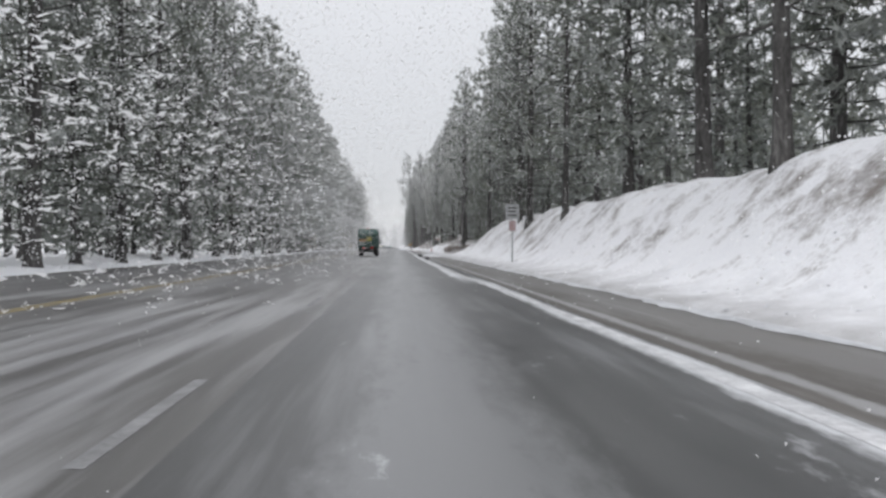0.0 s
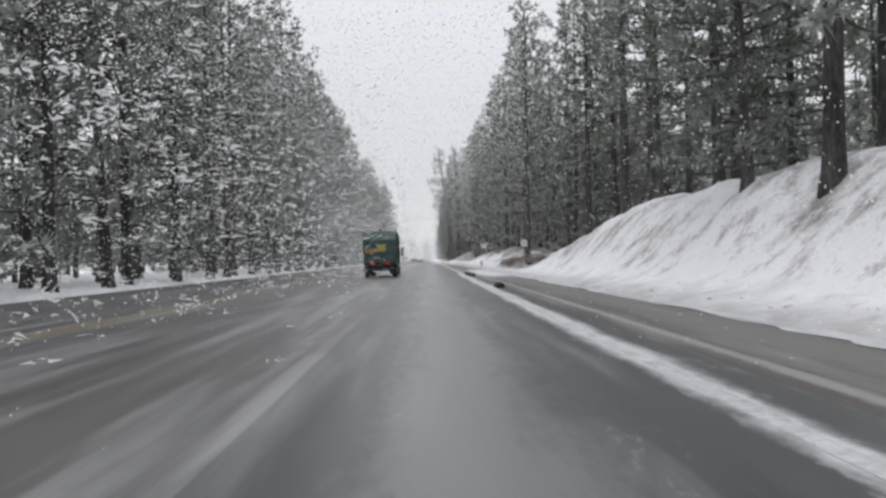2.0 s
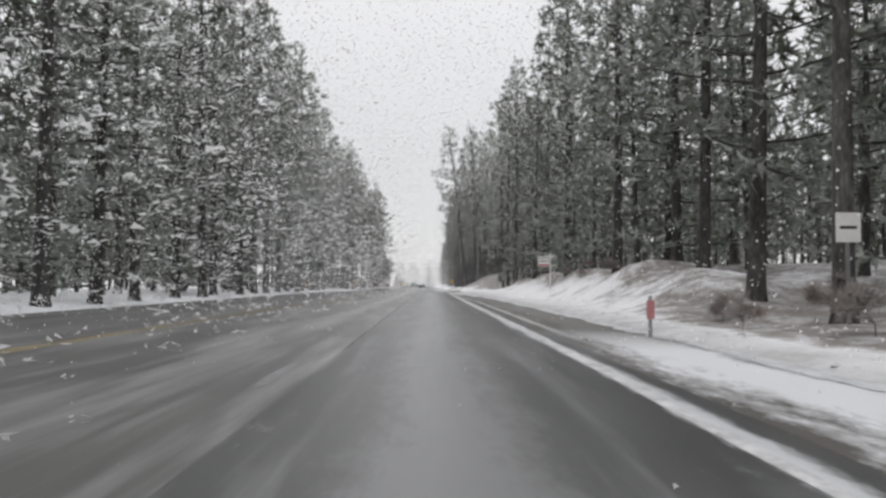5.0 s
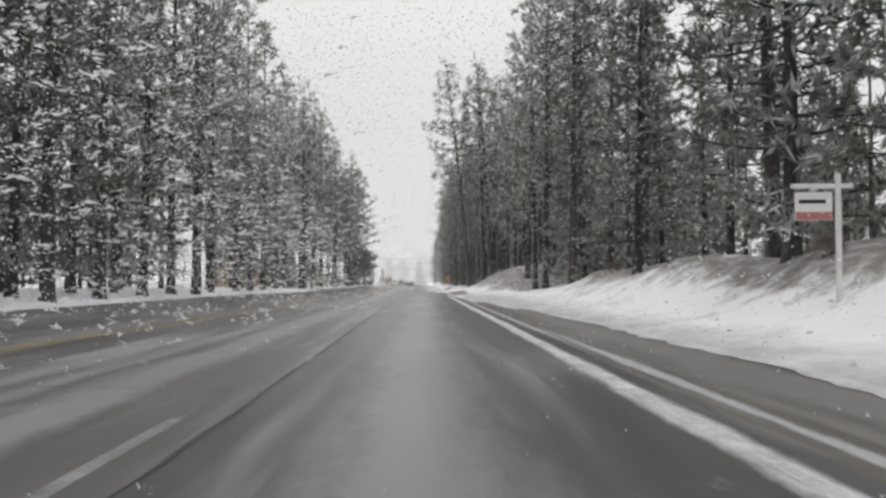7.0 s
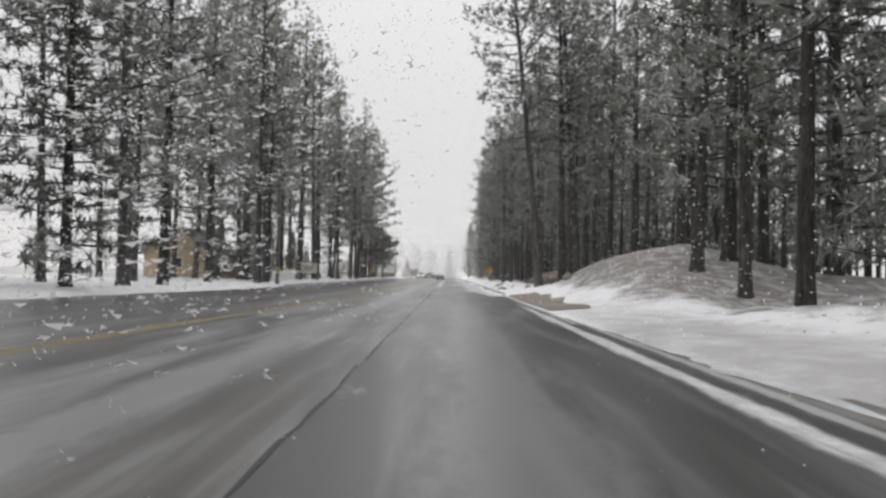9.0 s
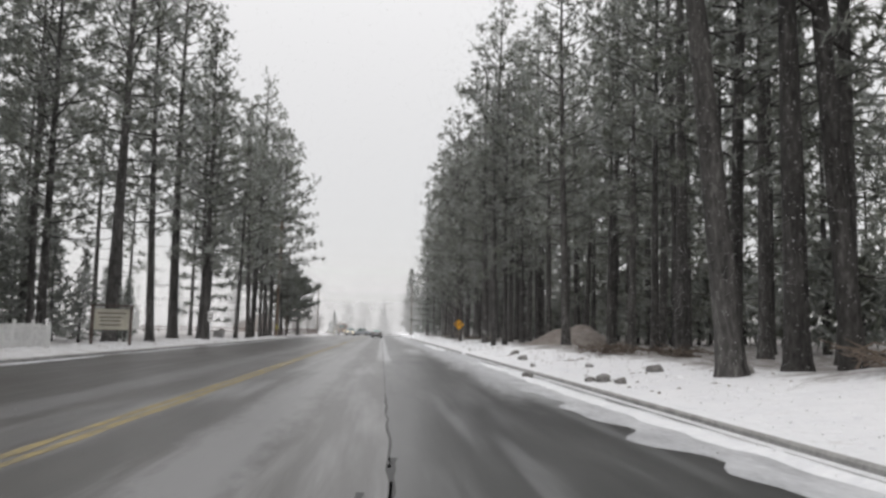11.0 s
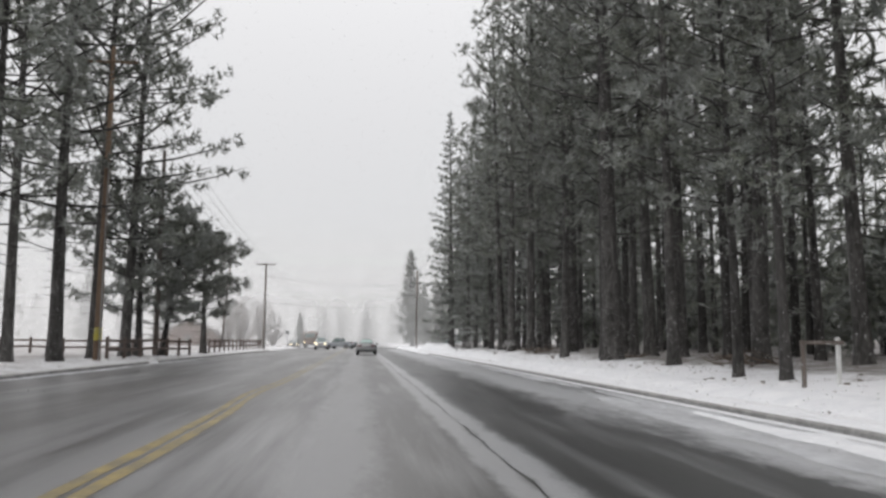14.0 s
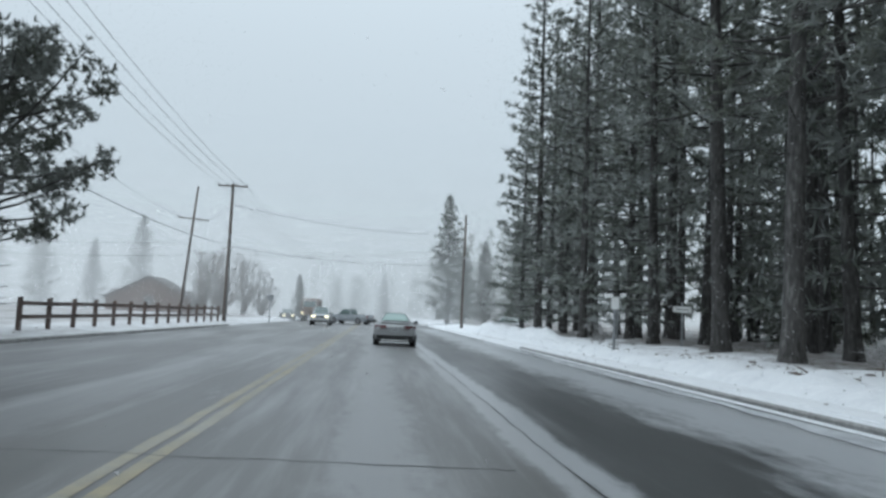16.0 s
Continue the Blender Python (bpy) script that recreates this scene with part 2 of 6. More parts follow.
M_GROUND = ground_material()
M_ROAD = asphalt_material("wet_road_asphalt", (0.098, 0.095, 0.092), 0.28, 0.47, 0.40, [(3.66, 0.18, 0.42, 244, 350), (2.0, 0.5, 0.22, 100, 420), (-1.9, 0.5, 0.12, 190, 420)], True)
M_SHOULDER = asphalt_material("dark_wet_asphalt", (0.060, 0.060, 0.060), 0.2, 0.52, 0.36, [(3.94, 0.20, 0.5, 242, 360), (7.6, 1.1, 0.72, 224, 300), (7.2, 1.1, 0.6, 285, 400), (5.9, 0.6, 0.5, 255, 275), (8.35, 0.2, 0.85, -60, 14), (7.82, 0.26, 0.9, 6, 90), (8.12, 0.17, 0.85, 82, 205), (5.6, 0.7, 0.15, -60, 205)])
M_VERGE = asphalt_material("wet_gravel_verge", (0.085, 0.078, 0.07), 0.25, 0.50, 0.6, [(9.0, 0.12, 0.3, -60, 110), (8.95, 0.12, 0.5, 100, 150), (8.75, 0.1, 0.45, 140, 198), (10.3, 0.8, 0.12, -60, 198), (10.1, 1.1, 1.0, 70, 108)])
M_SLUSH = speckled("grey_slush", (0.34, 0.345, 0.36), (0.66, 0.67, 0.69), 1.6, 0.5, 0.5, 0.02, (1, 0.35, 1))
M_SNOW = speckled("fresh_snow", (0.72, 0.73, 0.76), (0.88, 0.885, 0.90), 2.0, 0.75, 0.5, 0.05)
M_YELLOW = slushy_line("worn_yellow_paint", (0.125, 0.118, 0.095), (0.345, 0.265, 0.105))
M_WHITE_LINE = speckled("worn_white_paint", (0.30, 0.30, 0.31), (0.70, 0.70, 0.71), 1.8, 0.55, 0.1, 0.003)
M_FAINT = speckled("faded_lane_paint", (0.10, 0.10, 0.10), (0.27, 0.27, 0.275), 2.5, 0.5, 0.1, 0.003)
M_CRACK = mat("tar_filled_crack", (0.018, 0.018, 0.018), 0.5)
M_GRAVEL = speckled("wet_brown_gravel", (0.115, 0.097, 0.083), (0.30, 0.262, 0.23), 0.9, 0.7, 0.8, 0.02)
M_CONCRETE = speckled("kerb_concrete", (0.20, 0.198, 0.194), (0.42, 0.415, 0.405), 2.2, 0.8, 0.3, 0.01)
M_BERM = speckled("black_asphalt_berm", (0.012, 0.012, 0.012), (0.06, 0.06, 0.06), 7, 0.7, 1.0, 0.04)
M_SOIL = speckled("dirt_and_needles", (0.15, 0.127, 0.113), (0.37, 0.33, 0.305), 1.6, 0.9, 0.8, 0.06)
M_ROCK = speckled("grey_rock", (0.10, 0.095, 0.09), (0.30, 0.29, 0.28), 4, 0.8, 0.6, 0.03)
M_TWIG = speckled("dead_twig", (0.06, 0.045, 0.035), (0.20, 0.16, 0.13), 5, 0.85, 0.2, 0.01)
M_POLE = speckled("weathered_pole_wood", (0.10, 0.065, 0.045), (0.26, 0.18, 0.125), 2.5, 0.8, 0.4, 0.01, (1, 1, 0.08))
M_GREYPOLE = speckled("dark_pole_wood", (0.08, 0.068, 0.06), (0.21, 0.18, 0.16), 2.5, 0.8, 0.4, 0.01, (1, 1, 0.08))
M_FENCE = speckled("brown_fence_wood", (0.06, 0.046, 0.040), (0.17, 0.13, 0.115), 3, 0.8, 0.4, 0.01, (1, 0.2, 1))
M_PICKET = speckled("white_painted_wood", (0.62, 0.62, 0.61), (0.82, 0.82, 0.81), 3, 0.6, 0.1, 0.004)
M_SIGNYELLOW = speckled("yellow_sign_sheet", (0.72, 0.33, 0.015), (0.85, 0.42, 0.02), 2, 0.4, 0.02, 0.001)
M_BLACK = mat("black_lettering", (0.012, 0.012, 0.012), 0.5)
M_SIGNWHITE = speckled("white_sign_sheet", (0.70, 0.70, 0.69), (0.82, 0.82, 0.81), 2, 0.45, 0.02, 0.001)
M_GREYSIGN = speckled("grimy_sign_sheet", (0.24, 0.245, 0.25), (0.40, 0.405, 0.41), 3, 0.55, 0.05, 0.001)
M_PINKSIGN = speckled("washed_out_red_sign", (0.30, 0.20, 0.20), (0.42, 0.31, 0.31), 3, 0.5, 0.02, 0.001)
M_SIGNRED = speckled("faded_red_sign", (0.38, 0.14, 0.145), (0.52, 0.25, 0.25), 3, 0.5, 0.02, 0.001)
M_CREAM = speckled("cream_board", (0.42, 0.40, 0.33), (0.58, 0.55, 0.46), 2, 0.6, 0.1, 0.003)
M_STEEL = speckled("galvanised_steel", (0.25, 0.26, 0.27), (0.42, 0.43, 0.44), 8, 0.45, 0.05, 0.002, metal=0.8)
M_WIRE = mat("power_wire", (0.03, 0.03, 0.032), 0.6)
M_INSULATOR = mat("grey_insulator", (0.22, 0.21, 0.20), 0.35)
M_TAN = speckled("tan_siding", (0.34, 0.27, 0.18), (0.46, 0.38, 0.27), 2, 0.8, 0.3, 0.02, (1, 1, 6))
M_BROWNWALL = speckled("brown_siding", (0.10, 0.06, 0.045), (0.19, 0.12, 0.09), 2, 0.8, 0.3, 0.02, (1, 1, 6))
M_ROOF = speckled("snow_dusted_shingles", (0.07, 0.06, 0.057), (0.20, 0.19, 0.185), 3, 0.85, 0.4, 0.02)
M_GLASS_DARK = mat("window_glass", (0.03, 0.035, 0.04), 0.08, spec=0.8)
M_CARGLASS = mat("car_glass", (0.09, 0.125, 0.12), 0.05, spec=1.0)
M_TYRE = speckled("tyre_rubber", (0.012, 0.012, 0.012), (0.03, 0.03, 0.03), 9, 0.75, 0.2, 0.005)
M_TRIM = mat("black_plastic_trim", (0.02, 0.02, 0.021), 0.55)
M_RIM = mat("alloy_rim", (0.35, 0.35, 0.36), 0.35, 0.7)
M_PLATE = mat("number_plate_blank", (0.55, 0.56, 0.58), 0.45)


def car_paint(name, color, metal=0.5):
    """Glossy paint with road grime in patches."""
    m = mat(name, color, 0.32, metal, 0.5)
    grime = ramp(m, noise_of(m, 2.5, detail=6), [grey(0.45, 0), grey(0.75, 0.4)])
    return paint(m, mix(m, grime, color, (0.20, 0.20, 0.20)), ramp(m, noise_of(m, 4), [grey(0.3, 0.25), grey(0.7, 0.5)]))


def glow(name, color, strength):
    m = mat(name, color, 0.3)
    b = m.node_tree.nodes["Principled BSDF"]
    b.inputs["Emission Color"].default_value = (*color, 1)
    b.inputs["Emission Strength"].default_value = strength
    return m


M_SILVER = car_paint("silver_paint", (0.36, 0.365, 0.37), 0.4)
M_WHITECAR = car_paint("white_paint", (0.5, 0.51, 0.52), 0.0)
M_GREYCAR = car_paint("blue_grey_paint", (0.33, 0.35, 0.37))
M_DARKCAR = car_paint("dark_paint", (0.05, 0.05, 0.055))
M_ORANGE = car_paint("dull_orange_paint", (0.35, 0.17, 0.05), 0.0)
M_RUST = car_paint("rust_brown_paint", (0.15, 0.09, 0.06), 0.0)
M_TRUCKGREEN = car_paint("dark_green_paint", (0.018, 0.06, 0.05), 0.1)
M_TRUCKYELLOW = car_paint("dull_yellow_paint", (0.40, 0.34, 0.04), 0.0)
M_TAIL = glow("lit_tail_light", (0.60, 0.035, 0.04), 0.22)
M_TAIL_DARK = mat("dark_red_lamp_lens", (0.10, 0.018, 0.02), 0.15)
M_REARGLASS = mat("green_tinted_glass", (0.22, 0.33, 0.30), 0.06, spec=1.0)
M_TAIL_OFF = mat("red_lamp_lens", (0.28, 0.03, 0.03), 0.2)
M_HEAD = glow("lit_headlight", (1.0, 0.85, 0.55), 2.5)
M_LENS = mat("clear_lamp_lens", (0.5, 0.5, 0.5), 0.15)


def bark_material():
    m = mat("pine_bark", (0.1, 0.07, 0.055), 0.9, spec=0.2)
    rough, plates = noise_of(m, 3.2, (1, 1, 0.22), 5), noise_of(m, 11, (1, 1, 0.3), 3)
    tone = calc(m, "ADD", calc(m, "MULTIPLY", rough, 0.5), calc(m, "MULTIPLY", plates, 0.5))
    paint(m, per_tree(m, ramp(m, tone, [(0.36, (0.030, 0.029, 0.028)), (0.55, (0.092, 0.088, 0.085)), (0.7, (0.20, 0.194, 0.188))]), 0.75, 1.25))
    return relief(m, tone, 1.0, 0.06)


def needle_material(name, dark, light, frost):
    m = mat(name, light, 0.75, spec=0.2)
    isle = nd(m, "ShaderNodeNewGeometry").outputs["Random Per Island"]
    tone = mix(m, isle, dark, light)
    # frost in patches, made stronger to make up for missing haze
    white = ramp(m, noise_of(m, 0.7, detail=4), [grey(0.40, 0.06), grey(0.70, frost)])
    paint(m, per_tree(m, mix(m, white, tone, (0.60, 0.62, 0.62)), 0.75, 1.3))
    return m


M_BARK = bark_material()
M_NEEDLE = needle_material("pine_needles", (0.082, 0.090, 0.069), (0.212, 0.226, 0.182), 0.65)
M_FIR = needle_material("fir_needles", (0.070, 0.081, 0.066), (0.20, 0.217, 0.177), 0.65)
M_BRUSH = needle_material("brown_twigs", (0.15, 0.118, 0.105), (0.30, 0.25, 0.23), 0.4)
M_FROSTED = needle_material("frosted_twigs", (0.16, 0.145, 0.14), (0.30, 0.285, 0.28), 0.5)


def flake_material(name, clear):
    m = bpy.data.materials.new(name)
    m.use_nodes = True
    n = m.node_tree.nodes
    n.remove(n["Principled BSDF"])
    d, t, s = n.new("ShaderNodeBsdfDiffuse"), n.new("ShaderNodeBsdfTranslucent"), n.new("ShaderNodeMixShader")
    d.inputs["Color"].default_value = t.inputs["Color"].default_value = (0.98, 0.98, 0.985, 1)
    s.inputs[0].default_value = 0.5
    ln(m, d.outputs[0], s.inputs[1])
    ln(m, t.outputs[0], s.inputs[2])
    thin, gap = n.new("ShaderNodeMixShader"), n.new("ShaderNodeBsdfTransparent")
    thin.inputs[0].default_value = clear
    ln(m, s.outputs[0], thin.inputs[1])
    ln(m, gap.outputs[0], thin.inputs[2])
    ln(m, (thin if clear else s).outputs[0], n["Material Output"].inputs["Surface"])
    return m


M_FLAKE = flake_material("snow_and_haze", 0.0)
M_HAZEFLAKE = flake_material("thin_haze_snow", 0.62)


def haze_sheet_material(name, most, high):
    """A translucent sheet standing in for haze, uneven, thinning out upwards."""
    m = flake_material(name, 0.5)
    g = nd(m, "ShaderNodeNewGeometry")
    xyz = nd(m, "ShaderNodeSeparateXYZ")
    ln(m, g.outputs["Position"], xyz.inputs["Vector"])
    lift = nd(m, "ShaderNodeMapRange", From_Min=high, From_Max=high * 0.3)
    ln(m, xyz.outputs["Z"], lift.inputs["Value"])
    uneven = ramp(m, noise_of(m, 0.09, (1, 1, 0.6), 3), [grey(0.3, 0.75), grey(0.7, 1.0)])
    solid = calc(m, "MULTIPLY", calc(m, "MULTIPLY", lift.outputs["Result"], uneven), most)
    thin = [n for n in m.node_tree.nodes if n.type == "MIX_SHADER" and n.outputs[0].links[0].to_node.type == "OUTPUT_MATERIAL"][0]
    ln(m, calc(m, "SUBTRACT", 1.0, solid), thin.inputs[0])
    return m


M_HAZE = haze_sheet_material("distant_haze", 0.30, 26)


# ---- helpers for building ----
def mesh_of(name, verts, faces, material, smooth=False):
    me = bpy.data.meshes.new(name)
    me.from_pydata([tuple(v) for v in verts], [], [tuple(f) for f in faces])
    me.materials.append(material)
    if smooth:
        me.polygons.foreach_set("use_smooth", [True] * len(me.polygons))
    return me


def part(name, bm, material, parent, label="", smooth=False):
    """Links a bmesh or a mesh as one mesh object under a thing or a part."""
    if isinstance(bm, bmesh.types.BMesh):
        me = bpy.data.meshes.new(name)
        bm.to_mesh(me)
        bm.free()
        me.materials.append(material)
        if smooth:
            me.polygons.foreach_set("use_smooth", [True] * len(me.polygons))
    else:
        me = bm
    ob = new(name, me)
    ob.parent = parent
    return tagged(ob, label)


def thing(name, m, label, category, group=""):
    ob = new(name)
    ob.matrix_world = m
    return tagged(ob, label, category, group)


def box(x0, x1, y0, y1, z0, z1, bevel=0.0, bm=None):
    bm = bm or bmesh.new()
    made = bmesh.ops.create_cube(bm, size=1)["verts"]
    bmesh.ops.transform(bm, matrix=Matrix.Translation(((x0 + x1) / 2, (y0 + y1) / 2, (z0 + z1) / 2)) @ Matrix.Diagonal((x1 - x0, y1 - y0, z1 - z0, 1)), verts=made)
    if bevel:
        bmesh.ops.bevel(bm, geom=list({e for v in made for e in v.link_edges}), offset=bevel, segments=2, affect="EDGES")
    return bm


def tube(points, radii, sides=8, bm=None, cap=True):
    """A tapered round bar through the points."""
    bm = bm or bmesh.new()
    rings = []
    for i, p in enumerate(points):
        p = Vector(p)
        way = (Vector(points[min(i + 1, len(points) - 1)]) - Vector(points[max(i - 1, 0)])).normalized()
        a = way.orthogonal().normalized()
        b = way.cross(a)
        rings.append([bm.verts.new(p + (a * math.cos(t) + b * math.sin(t)) * float(radii[i])) for t in np.linspace(0, 2 * math.pi, sides, endpoint=False)])
    for r, s in zip(rings, rings[1:]):
        for k in range(sides):
            bm.faces.new((r[k], r[(k + 1) % sides], s[(k + 1) % sides], s[k]))
    if cap:
        bm.faces.new(rings[0][::-1])
        bm.faces.new(rings[-1])
    return bm


def prism(outline, x0, x1, bevel=0.0):
    """A side outline of (y, z) points, made solid from x0 to x1."""
    bm = bmesh.new()
    a = [bm.verts.new((x0, y, z)) for y, z in outline]
    b = [bm.verts.new((x1, y, z)) for y, z in outline]
    n = len(outline)
    bm.faces.new(a)
    bm.faces.new(b[::-1])
    for i in range(n):
        bm.faces.new((a[i], b[i], b[(i + 1) % n], a[(i + 1) % n]))
    bmesh.ops.recalc_face_normals(bm, faces=bm.faces)
    if bevel:
        bmesh.ops.bevel(bm, geom=list(bm.edges), offset=bevel, segments=2, affect="EDGES")
    return bm


def lump(radius, seed, rough=0.3, flat=0.7):
    bm = bmesh.new()
    bmesh.ops.create_icosphere(bm, subdivisions=2, radius=radius)
    for v in bm.verts:
        v.co *= 1 + rough * noise.noise(v.co * (1.6 / radius) + Vector((seed * 7.1, seed, 0)))
        v.co.z *= flat
    return bm


def ease(a, b, t):
    t = min(max((t - a) / (b - a), 0.0), 1.0)
    return t * t * (3 - 2 * t)


# ---- ground: road at z = 0 along y ----
R_EDGE, L_EDGE = 8.6, -8.4


def left_edge(y):
    return -11.5 + 3.1 * ease(185, 230, y)


def right_edge(y):
    return R_EDGE + 2.5 * (1 - ease(150, 195, y))


def bank_height(y):
    h = 3.4 * (1 - ease(64, 97, y)) + 0.35
    h += 1.75 * ease(106, 124, y) * (1 - ease(165, 192, y))
    return h + 0.9 * ease(192, 205, y) * (1 - ease(216, 232, y))


def ground_z(x, y):
    if left_edge(y) - 0.05 < x < right_edge(y) + 0.05:
        return -0.08
    wob = noise.noise(Vector((x * 0.22, y * 0.22, 3))) * 0.16 + noise.noise(Vector((x * 0.8, y * 0.8, 9))) * 0.05 + noise.noise(Vector((x * 1.7, y * 0.5, 21))) * 0.02
    if x > 0:
        early = 1 - ease(188, 206, y)
        foot, top = right_edge(y) + 0.3, 14.5 + 2.6 * early + 1.2 * noise.noise(Vector((0, y * 0.05, 5)))
        rise = ease(foot, top, x) ** (1 + 0.6 * early)
        wob += 1.4 * math.exp(-((x - 18) / 5) ** 2 - ((y - 214) / 9) ** 2) * ease(11, 14, x)
        return 0.06 * early + (0.02 + 0.14 * ease(215, 219, y)) * (1 - early) + (0.10 * early + 0.05 * (1 - early)) * ease(foot - 0.2, foot + 0.5, x) + rise * (bank_height(y) + wob * (1 + 2.0 * early)) + wob * 0.35 * ease(foot, foot + 1.2, x) + 0.02 * max(x - 20, 0) * (x < 120)
    d = left_edge(y) - x
    return 0.13 + 0.15 * ease(0.1, 1.6, d) + wob * ease(0.3, 3, d) + 0.25 * ease(3, 12, d) * (1 - ease(200, 250, y))


def ground_sheet():
    xs = [-900, -400, -200, -110, -70, -50, -40, -34, -29, -25, -22]
    xs += list(np.arange(-20, -8.5, 0.6)) + [-8.47, -8.36, -6, -2, 3, 8, 8.55, 8.67, 8.74, 8.85] + list(np.arange(9.05, 20, 0.5)) + [21, 22.5, 24, 26, 29, 33, 38, 45, 60, 80, 120, 200, 400, 900]
    ys = [-600, -250, -120] + list(np.arange(-60, 400, 1.3)) + [405, 412, 420, 432, 450, 480, 530, 620, 800, 1100, 1800]
    verts = [(x, y, ground_z(x, y)) for y in ys for x in xs]
    n = len(xs)
    faces = [(j * n + i, j * n + i + 1, (j + 1) * n + i + 1, (j + 1) * n + i) for j in range(len(ys) - 1) for i in range(n - 1)]
    ob = new("ground", mesh_of("ground", verts, faces, M_GROUND, True))
    return tagged(ob, "snow-covered roadside ground with brown litter under the pines", "ground", kind="structure")


ground_sheet()


def strip(name, x_of, ys, z, material, label, category, kind="structure", thick=0.0):
    """A flat ribbon along the road; x_of(y) gives its two edges."""
    verts, faces = [], []
    for y in ys:
        a, b = x_of(y)
        verts += [(a, y, z), ((a + b) / 2, y, z + thick), (b, y, z)]
    for j in range(len(ys) - 1):
        for i in (0, 1):
            faces.append((3 * j + i, 3 * j + i + 1, 3 * j + i + 4, 3 * j + i + 3))
    return tagged(new(name, mesh_of(name, verts, faces, material)), label, category, kind=kind)


YS = list(np.arange(-60, 440, 4.0)) + [450, 500, 600, 800]
strip("road", lambda y: (left_edge(y), 3.8), YS, 0.0, M_ROAD, "wet grey asphalt road with worn wheel tracks", "road")
strip("road_shoulder", lambda y: (3.8, R_EDGE), YS, 0.0, M_SHOULDER, "dark wet asphalt shoulder beside the lane", "road")


def wander(y, f, amp, seed):
    return amp * noise.noise(Vector((y * f, seed, 1.7)))


def yellow_x(y):
    return -2.4 + 0.7 * ease(120, 160, y) + 1.72 * ease(165, 222, y) - 0.2 * math.exp(-((y - 296) / 4) ** 2)


def edge_x(y):
    return 8.35 - 0.53 * ease(-5, 28, y) + 0.3 * ease(68, 105, y)


fine = list(np.arange(-60, 400, 0.8))
for side, tag in ((-0.115, 3), (0.115, 8)):
    strip("trim_centre_line", lambda y: (yellow_x(y) + side - 0.075 + wander(y, 0.9, 0.035, tag), yellow_x(y) + side + 0.075 + wander(y, 1.1, 0.035, tag + 1)),
          list(np.arange(-60, 420, 1.0)), 0.004, M_YELLOW, "worn double yellow centre line on the wet road", "road line")
strip("trim_edge_line", lambda y: (edge_x(y) - 0.1 + wander(y, 0.4, 0.05, 2), edge_x(y) + 0.1 + wander(y, 0.5, 0.08, 4)), [y for y in fine if y < 196], 0.004, M_WHITE_LINE, "slush-covered white edge line", "road line")
for k in range(20):
    y0 = -52 + 12.2 * k
    if y0 < 165:
        strip("trim_lane_dash", lambda y: (3.28, 3.42), [y0, y0 + 1.5, y0 + 3.0], 0.004, M_FAINT, "faint white lane dash on wet asphalt", "road line")
# slush lines and gravel beside the edge line on the first stretch
strip("gravel_verge", lambda y: (R_EDGE - 0.02, right_edge(y) + 0.1), [y for y in fine if y < 198], -0.004, M_VERGE, "wet dark gravel verge beyond the edge line", "ground", "structure", 0.004)


def ragged(name, mid, half, y0, y1, z, material, seed, label, thick=0.015, step=0.35, freq=0.35, stretch=1.0):
    """A patch of snow or slush with torn edges, tapering out at both ends."""
    ys = list(np.arange(y0, y1, step))

    def edges(y):
        w = half * min(1, (y - y0) / 4 + 0.05, (y1 - y) / 4 + 0.05)
        a = w * (1 + 0.9 * noise.noise(Vector((y * freq, seed, 0))) + 0.25 * noise.noise(Vector((y * freq * 5, seed, 4))))
        b = w * (1 + 0.9 * noise.noise(Vector((y * freq, seed + 9, 0))) + 0.25 * noise.noise(Vector((y * freq * 5, seed + 9, 4))))
        c = mid + wander(y, 0.08, 0.25 * stretch, seed)
        return c - max(a, 0.02), c + max(b, 0.02)

    return strip(name, edges, ys, z, material, label, "snow", "stuff", thick)


ragged("gutter_slush", 7.75, 0.55, 216, 256, 0.004, M_SLUSH, 82, "grey slush thinning out from the gutter onto the asphalt", 0.006, freq=0.7, stretch=0.5)
ragged("gutter_snow", 8.1, 0.28, 217, 248, 0.006, M_SNOW, 24, "snow lying in the gutter beside the kerb", 0.05, freq=0.6)
for k, (y0, y1, w) in enumerate([(246, 262, .2), (259, 268, .2), (267, 280, .42), (277, 291, .36), (289, 297, .2), (298, 309, .26), (308, 316, .16), (317, 329, .24), (328, 345, .2), (346, 360, .3)]):
    ragged("gutter_snow", 8.32 - w * 0.55, w, y0, y1, 0.006 + 0.0006 * k, M_SNOW if k in (2, 3) else M_SLUSH, 25 + k, "snow lying in patches in the gutter beside the kerb", 0.035, freq=0.9, stretch=0.4)
for k, (y0, y1, w) in enumerate([(262, 274, .17), (272, 289, .16), (287, 300, .13), (301, 308, .12), (311, 320, .13), (325, 334, .12), (338, 350, .12)]):
    ragged("kerb_snow", 8.85, w, y0, y1, 0.146 + 0.0006 * k, M_SNOW, 60 + k, "snow lying over the top of the low kerb", 0.04, freq=0.9, stretch=0.12)
ragged("gutter_slush", 7.75, 0.62, 262, 296, 0.004, M_SLUSH, 81, "grey slush thinning out from the gutter onto the asphalt", 0.006, freq=0.7, stretch=0.5)
for k in range(6):
    ragged("gutter_snow", -8.1, 0.22, 232 + 17 * k, 247 + 17 * k, 0.006, M_SLUSH, 40 + k, "dirty snow lying in the gutter beside the kerb", 0.03, freq=0.8, stretch=0.4)
